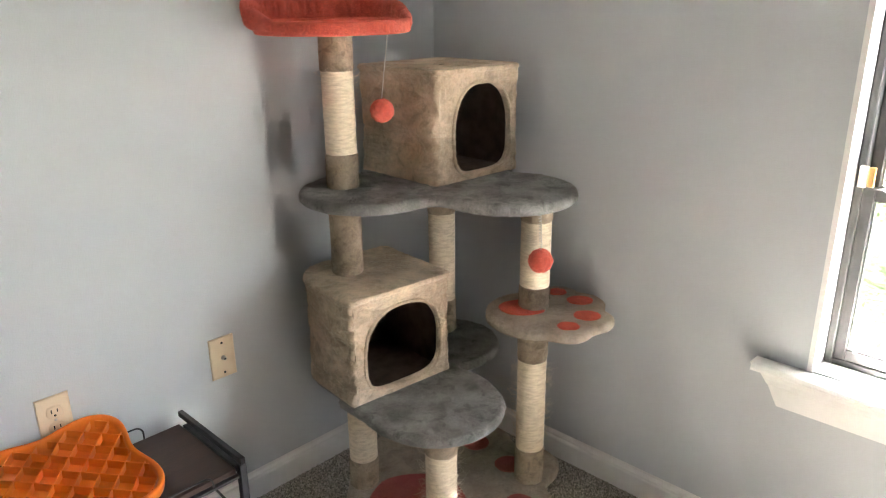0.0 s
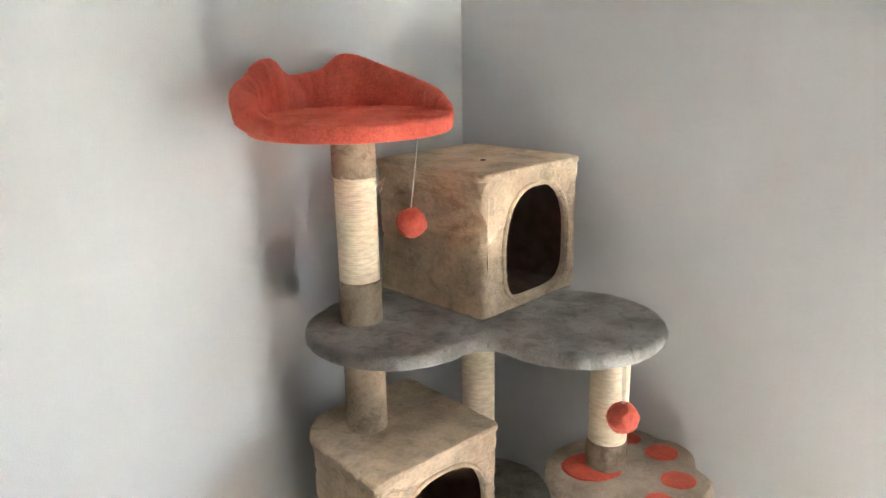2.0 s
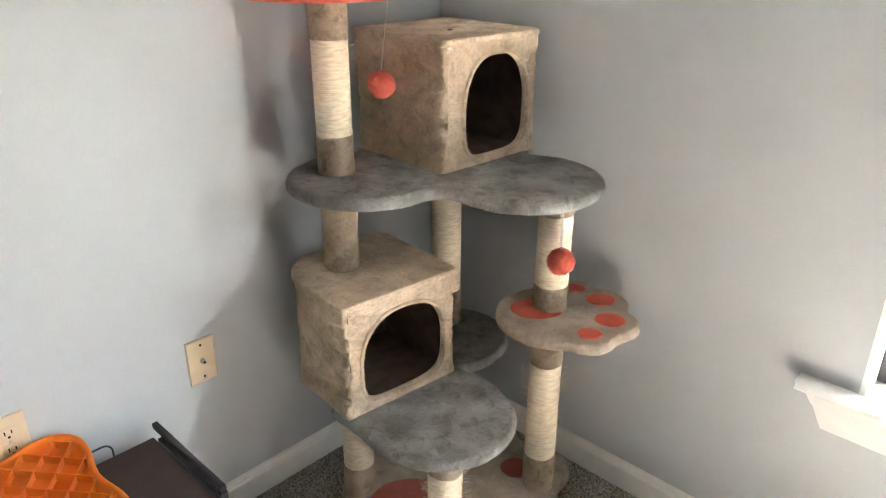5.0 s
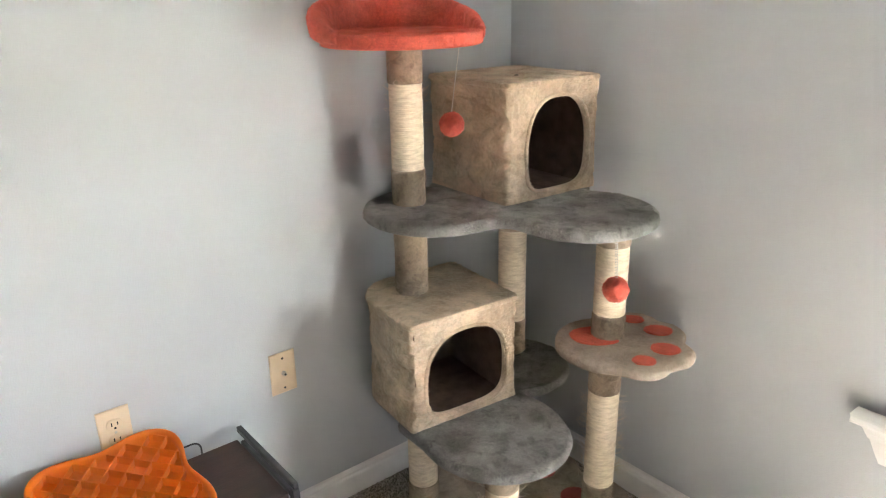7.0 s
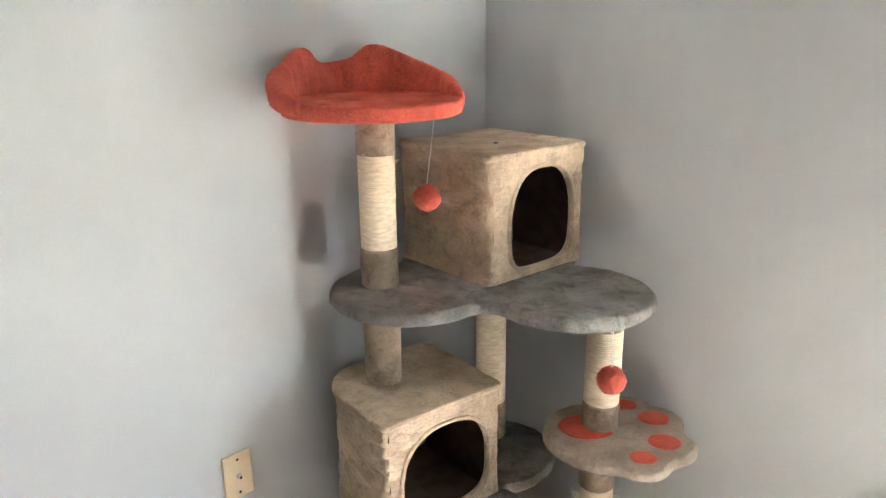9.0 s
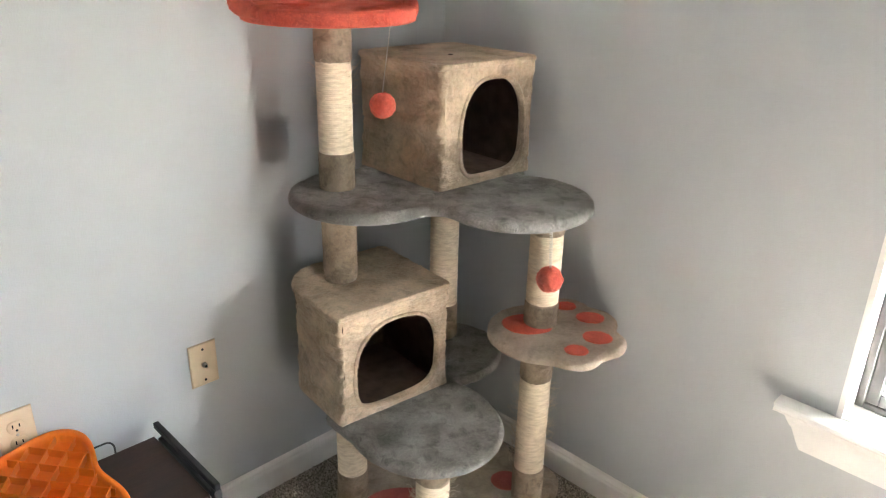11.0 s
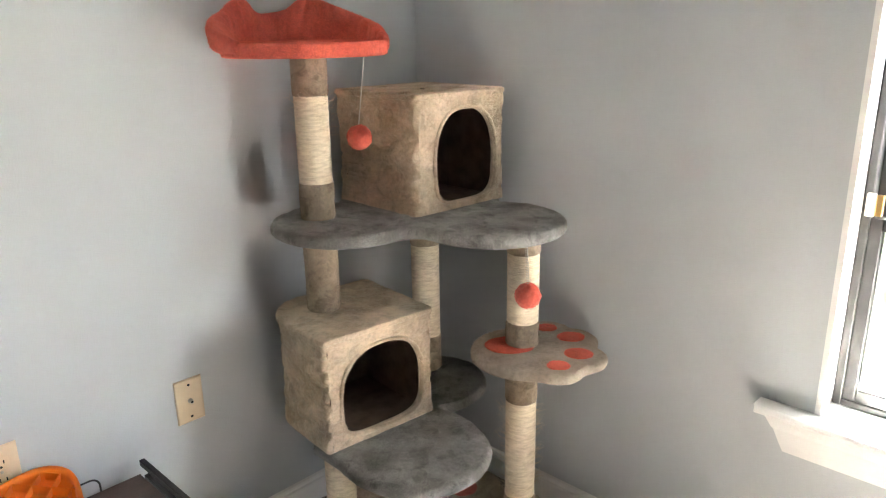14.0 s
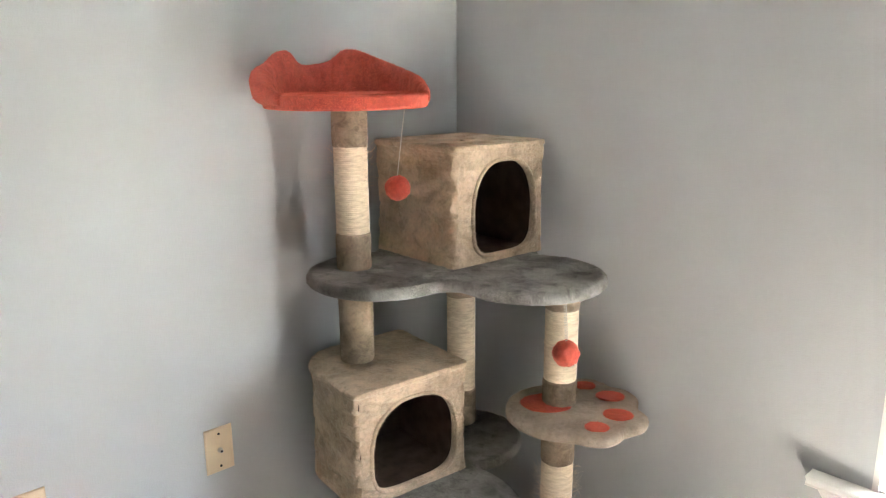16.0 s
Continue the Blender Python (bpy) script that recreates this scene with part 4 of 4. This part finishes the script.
pompom((-1.488, 1.318, 1.076), (-1.473, 1.333, Z_PERCH + 0.002), 0.0295, 2.0, False)
pompom((-1.088, 1.462, 0.733), (-1.085, 1.448, T_TOP + 0.002), 0.0295, 5.0, True)

# ---- side table ----
table = thing("side_table", (-1.53, 0.53, 0), "low black metal side table with a dark wooden board", "table")
TX0, TX1, TY0, TY1, TZ = -1.660, -1.387, 0.275, 0.773, 0.354


def bpart(name, bm, material, parent=None, label="", smooth=False):
    return at_world(part(name, bm, material, None, label, smooth), parent or table)


def bar(a, b, w, d, bevel=0.0015):
    """A square tube from a to b."""
    a, b = Vector(a), Vector(b)
    L = (b - a).length
    bm = box((-w / 2, -d / 2, 0), (w / 2, d / 2, L), bevel, 2)
    q = (b - a).to_track_quat("Z", "Y").to_matrix().to_4x4()
    bmesh.ops.transform(bm, matrix=Matrix.Translation(a) @ q, verts=bm.verts)
    return bm


bpart("board", box((TX0 + 0.004, TY0 + 0.012, TZ - 0.014), (TX1 - 0.004, TY1 - 0.012, TZ), 0.002), M_TRAY, None, "dark brown wood-grain board")
for y in (TY0, TY1):
    bpart("end_rail", box((TX0 - 0.009, y - 0.006, TZ + 0.012), (TX1 + 0.009, y + 0.007, TZ + 0.027), 0.002), M_METAL)
    bpart("end_rail", box((TX0 + 0.012, y - 0.007, TZ - 0.016), (TX1 - 0.012, y + 0.007, TZ - 0.002), 0.002), M_METAL)
    for x in (TX0 + 0.014, TX1):
        yy = y - (0.026 if x < -1.5 and y > 0.5 else 0)
        bpart("leg", box((x - 0.009, yy - 0.0085, 0.0), (x + 0.009, yy + 0.0085, TZ + (0.0105 if x > -1.5 else -0.023)), 0.002), M_METAL)
    bpart("stretcher", bar((TX0 + 0.022, y - (0.026 if y > 0.5 else 0), 0.086), (TX1 - 0.008, y, 0.086), 0.012, 0.012), M_METAL)
    bpart("brace", tube(bmesh.new(), [(TX0 + 0.022, y - (0.024 if y > 0.5 else 0), 0.272), (TX1 - 0.010, y, 0.208)], 0.003, 8), M_METAL)
for x in (TX0 + 0.001, TX1 - 0.001):
    bpart("side_rail", box((x - 0.007, TY0 + 0.009, TZ - 0.022), (x + 0.007, TY1 - 0.009, TZ - 0.0145), 0.0015), M_METAL)
bpart("long_stretcher", box((TX0 + 0.008, TY0 + 0.009, 0.078), (TX0 + 0.019, TY1 - 0.035, 0.090), 0.0015), M_METAL)


def guard(x, y0, y1, z):
    pts = [(x, y0, TZ - 0.01)]
    for i in range(7):
        a = math.pi / 2 * i / 6
        pts.append((x, y0 + 0.02 * (1 - math.cos(a)), z - 0.02 + 0.02 * math.sin(a)))
    for i in range(7):
        a = math.pi / 2 * i / 6
        pts.append((x, y1 - 0.02 + 0.02 * math.sin(a), z - 0.02 + 0.02 * math.cos(a)))
    pts.append((x, y1, TZ - 0.01))
    return tube(bmesh.new(), pts, 0.0022, 8)


bpart("guard_wire", guard(TX0 + 0.006, TY0 + 0.10, 0.672, TZ + 0.036), M_METAL, None, "thin bent wire guard", True)
bpart("guard_wire", guard(TX1 + 0.0065, TY0 + 0.03, 0.700, TZ + 0.018), M_METAL, None, "thin bent wire guard", True)

# ---- orange mat ----
MAT = thing("lick_mat", (-1.538, 0.463, TZ + 0.040), "orange silicone pet mat with a waffle grid, tilted on the table", "pet mat")
MAT.rotation_euler = (0, radians(13), radians(2))
HX, HY, MH = 0.160, 0.168, 0.031


def hide(a, inset=0.0):
    """Concave-sided outline with four rounded lobes."""
    e = 3.6
    r = (abs(math.cos(a)) ** e + abs(math.sin(a)) ** e) ** (-1 / e)
    c = 1 - 0.15 * (0.5 + 0.5 * math.cos(4 * a)) ** 1.2
    return ((HX - inset) * r * c * math.cos(a), (HY - inset) * r * c * math.sin(a))


bm = bmesh.new()
N = 160
sect = [(0.012, 0.0), (0.004, 0.001), (0.001, 0.005), (0.0, MH - 0.005), (0.0012, MH - 0.0015), (0.004, MH), (0.008, MH - 0.001), (0.011, MH - 0.004), (0.0130, MH - 0.010), (0.0145, 0.0055)]
rings = [[bm.verts.new((*hide(2 * math.pi * i / N, ins), z)) for i in range(N)] for ins, z in sect]
for a, b in zip(rings, rings[1:]):
    for i in range(N):
        bm.faces.new((a[i], a[(i + 1) % N], b[(i + 1) % N], b[i]))
bm.faces.new(rings[0][::-1])
bm.faces.new(rings[-1])
part("tray", bm, M_ORANGE, MAT)


def inside(x, y):
    a = math.atan2(y / HY, x / HX)
    hx, hy = hide(a, 0.0135)
    return math.hypot(x, y) < math.hypot(hx, hy)


def rib(direction, off):
    """One thin upright web of the waffle, cut to the outline."""
    d = Vector((math.cos(direction), math.sin(direction)))
    n_ = Vector((-d.y, d.x))
    ts = [t / 400 * 0.5 for t in range(-400, 401) if inside(*(n_ * off + d * (t / 400 * 0.5)))]
    if len(ts) < 8:
        return None
    bm = bmesh.new()
    t0, t1 = ts[0], ts[-1]
    sec = [(-0.0020, 0.005), (-0.0010, MH - 0.0055), (0.0010, MH - 0.0055), (0.0020, 0.005)]
    e = [[bm.verts.new((*(n_ * (off + s) + d * t), z)) for s, z in sec] for t in (t0, t1)]
    for i in range(3):
        bm.faces.new((e[0][i], e[0][i + 1], e[1][i + 1], e[1][i]))
    bm.faces.new(e[0][::-1])
    bm.faces.new(e[1])
    bmesh.ops.recalc_face_normals(bm, faces=bm.faces)
    return bm


for ang in (radians(45), radians(-45)):
    for i in range(-8, 9):
        b_ = rib(ang, (i + 0.5) * 0.0385)
        if b_:
            part("rib", b_, M_ORANGE, MAT, smooth=False)


# ---- carpet tufts near the tree ----
def tufts(x0, x1, y0, y1, step, seed):
    """Twisted yarn ends of the carpet: small leaning pyramids, uncountable."""
    rng = np.random.default_rng(seed)
    gx, gy = np.meshgrid(np.arange(x0, x1, step), np.arange(y0, y1, step))
    x, y = gx.ravel() + rng.uniform(-0.45, 0.45, gx.size) * step, gy.ravel() + rng.uniform(-0.45, 0.45, gx.size) * step
    ok = (x > XW + 0.015) & (y < YW - 0.015)
    x, y = x[ok], y[ok]
    n = len(x)
    r = step * rng.uniform(0.45, 0.85, n)
    h = rng.uniform(0.003, 0.0065, n)
    a0 = rng.uniform(0, 6.283, n)
    V = np.zeros((n, 5, 3))
    for k in range(4):
        V[:, k, 0], V[:, k, 1], V[:, k, 2] = x + r * np.cos(a0 + k * 1.5708), y + r * np.sin(a0 + k * 1.5708), -0.0005
    V[:, 4, 0], V[:, 4, 1], V[:, 4, 2] = x + rng.normal(0, 0.3, n) * r, y + rng.normal(0, 0.3, n) * r, h
    F = np.array([[0, 1, 4], [1, 2, 4], [2, 3, 4], [3, 0, 4]], dtype=np.int32)
    idx = (F[None] + (np.arange(n, dtype=np.int32) * 5)[:, None, None]).reshape(-1)
    me = bpy.data.meshes.new("tufts")
    me.vertices.add(n * 5)
    me.vertices.foreach_set("co", V.ravel())
    me.loops.add(len(idx))
    me.loops.foreach_set("vertex_index", idx.astype(np.int32))
    me.polygons.add(n * 4)
    me.polygons.foreach_set("loop_start", np.arange(0, n * 12, 3, dtype=np.int32))
    me.update(calc_edges=True)
    me.materials.append(F_CARPET)
    for p in me.polygons:
        p.use_smooth = True
    o = new("tufts", me)
    o["kind"] = "stuff"
    o.parent = bpy.data.objects["floor"]
    return o


tufts(-1.70, -0.40, 0.45, 1.72, 0.0048, 9)
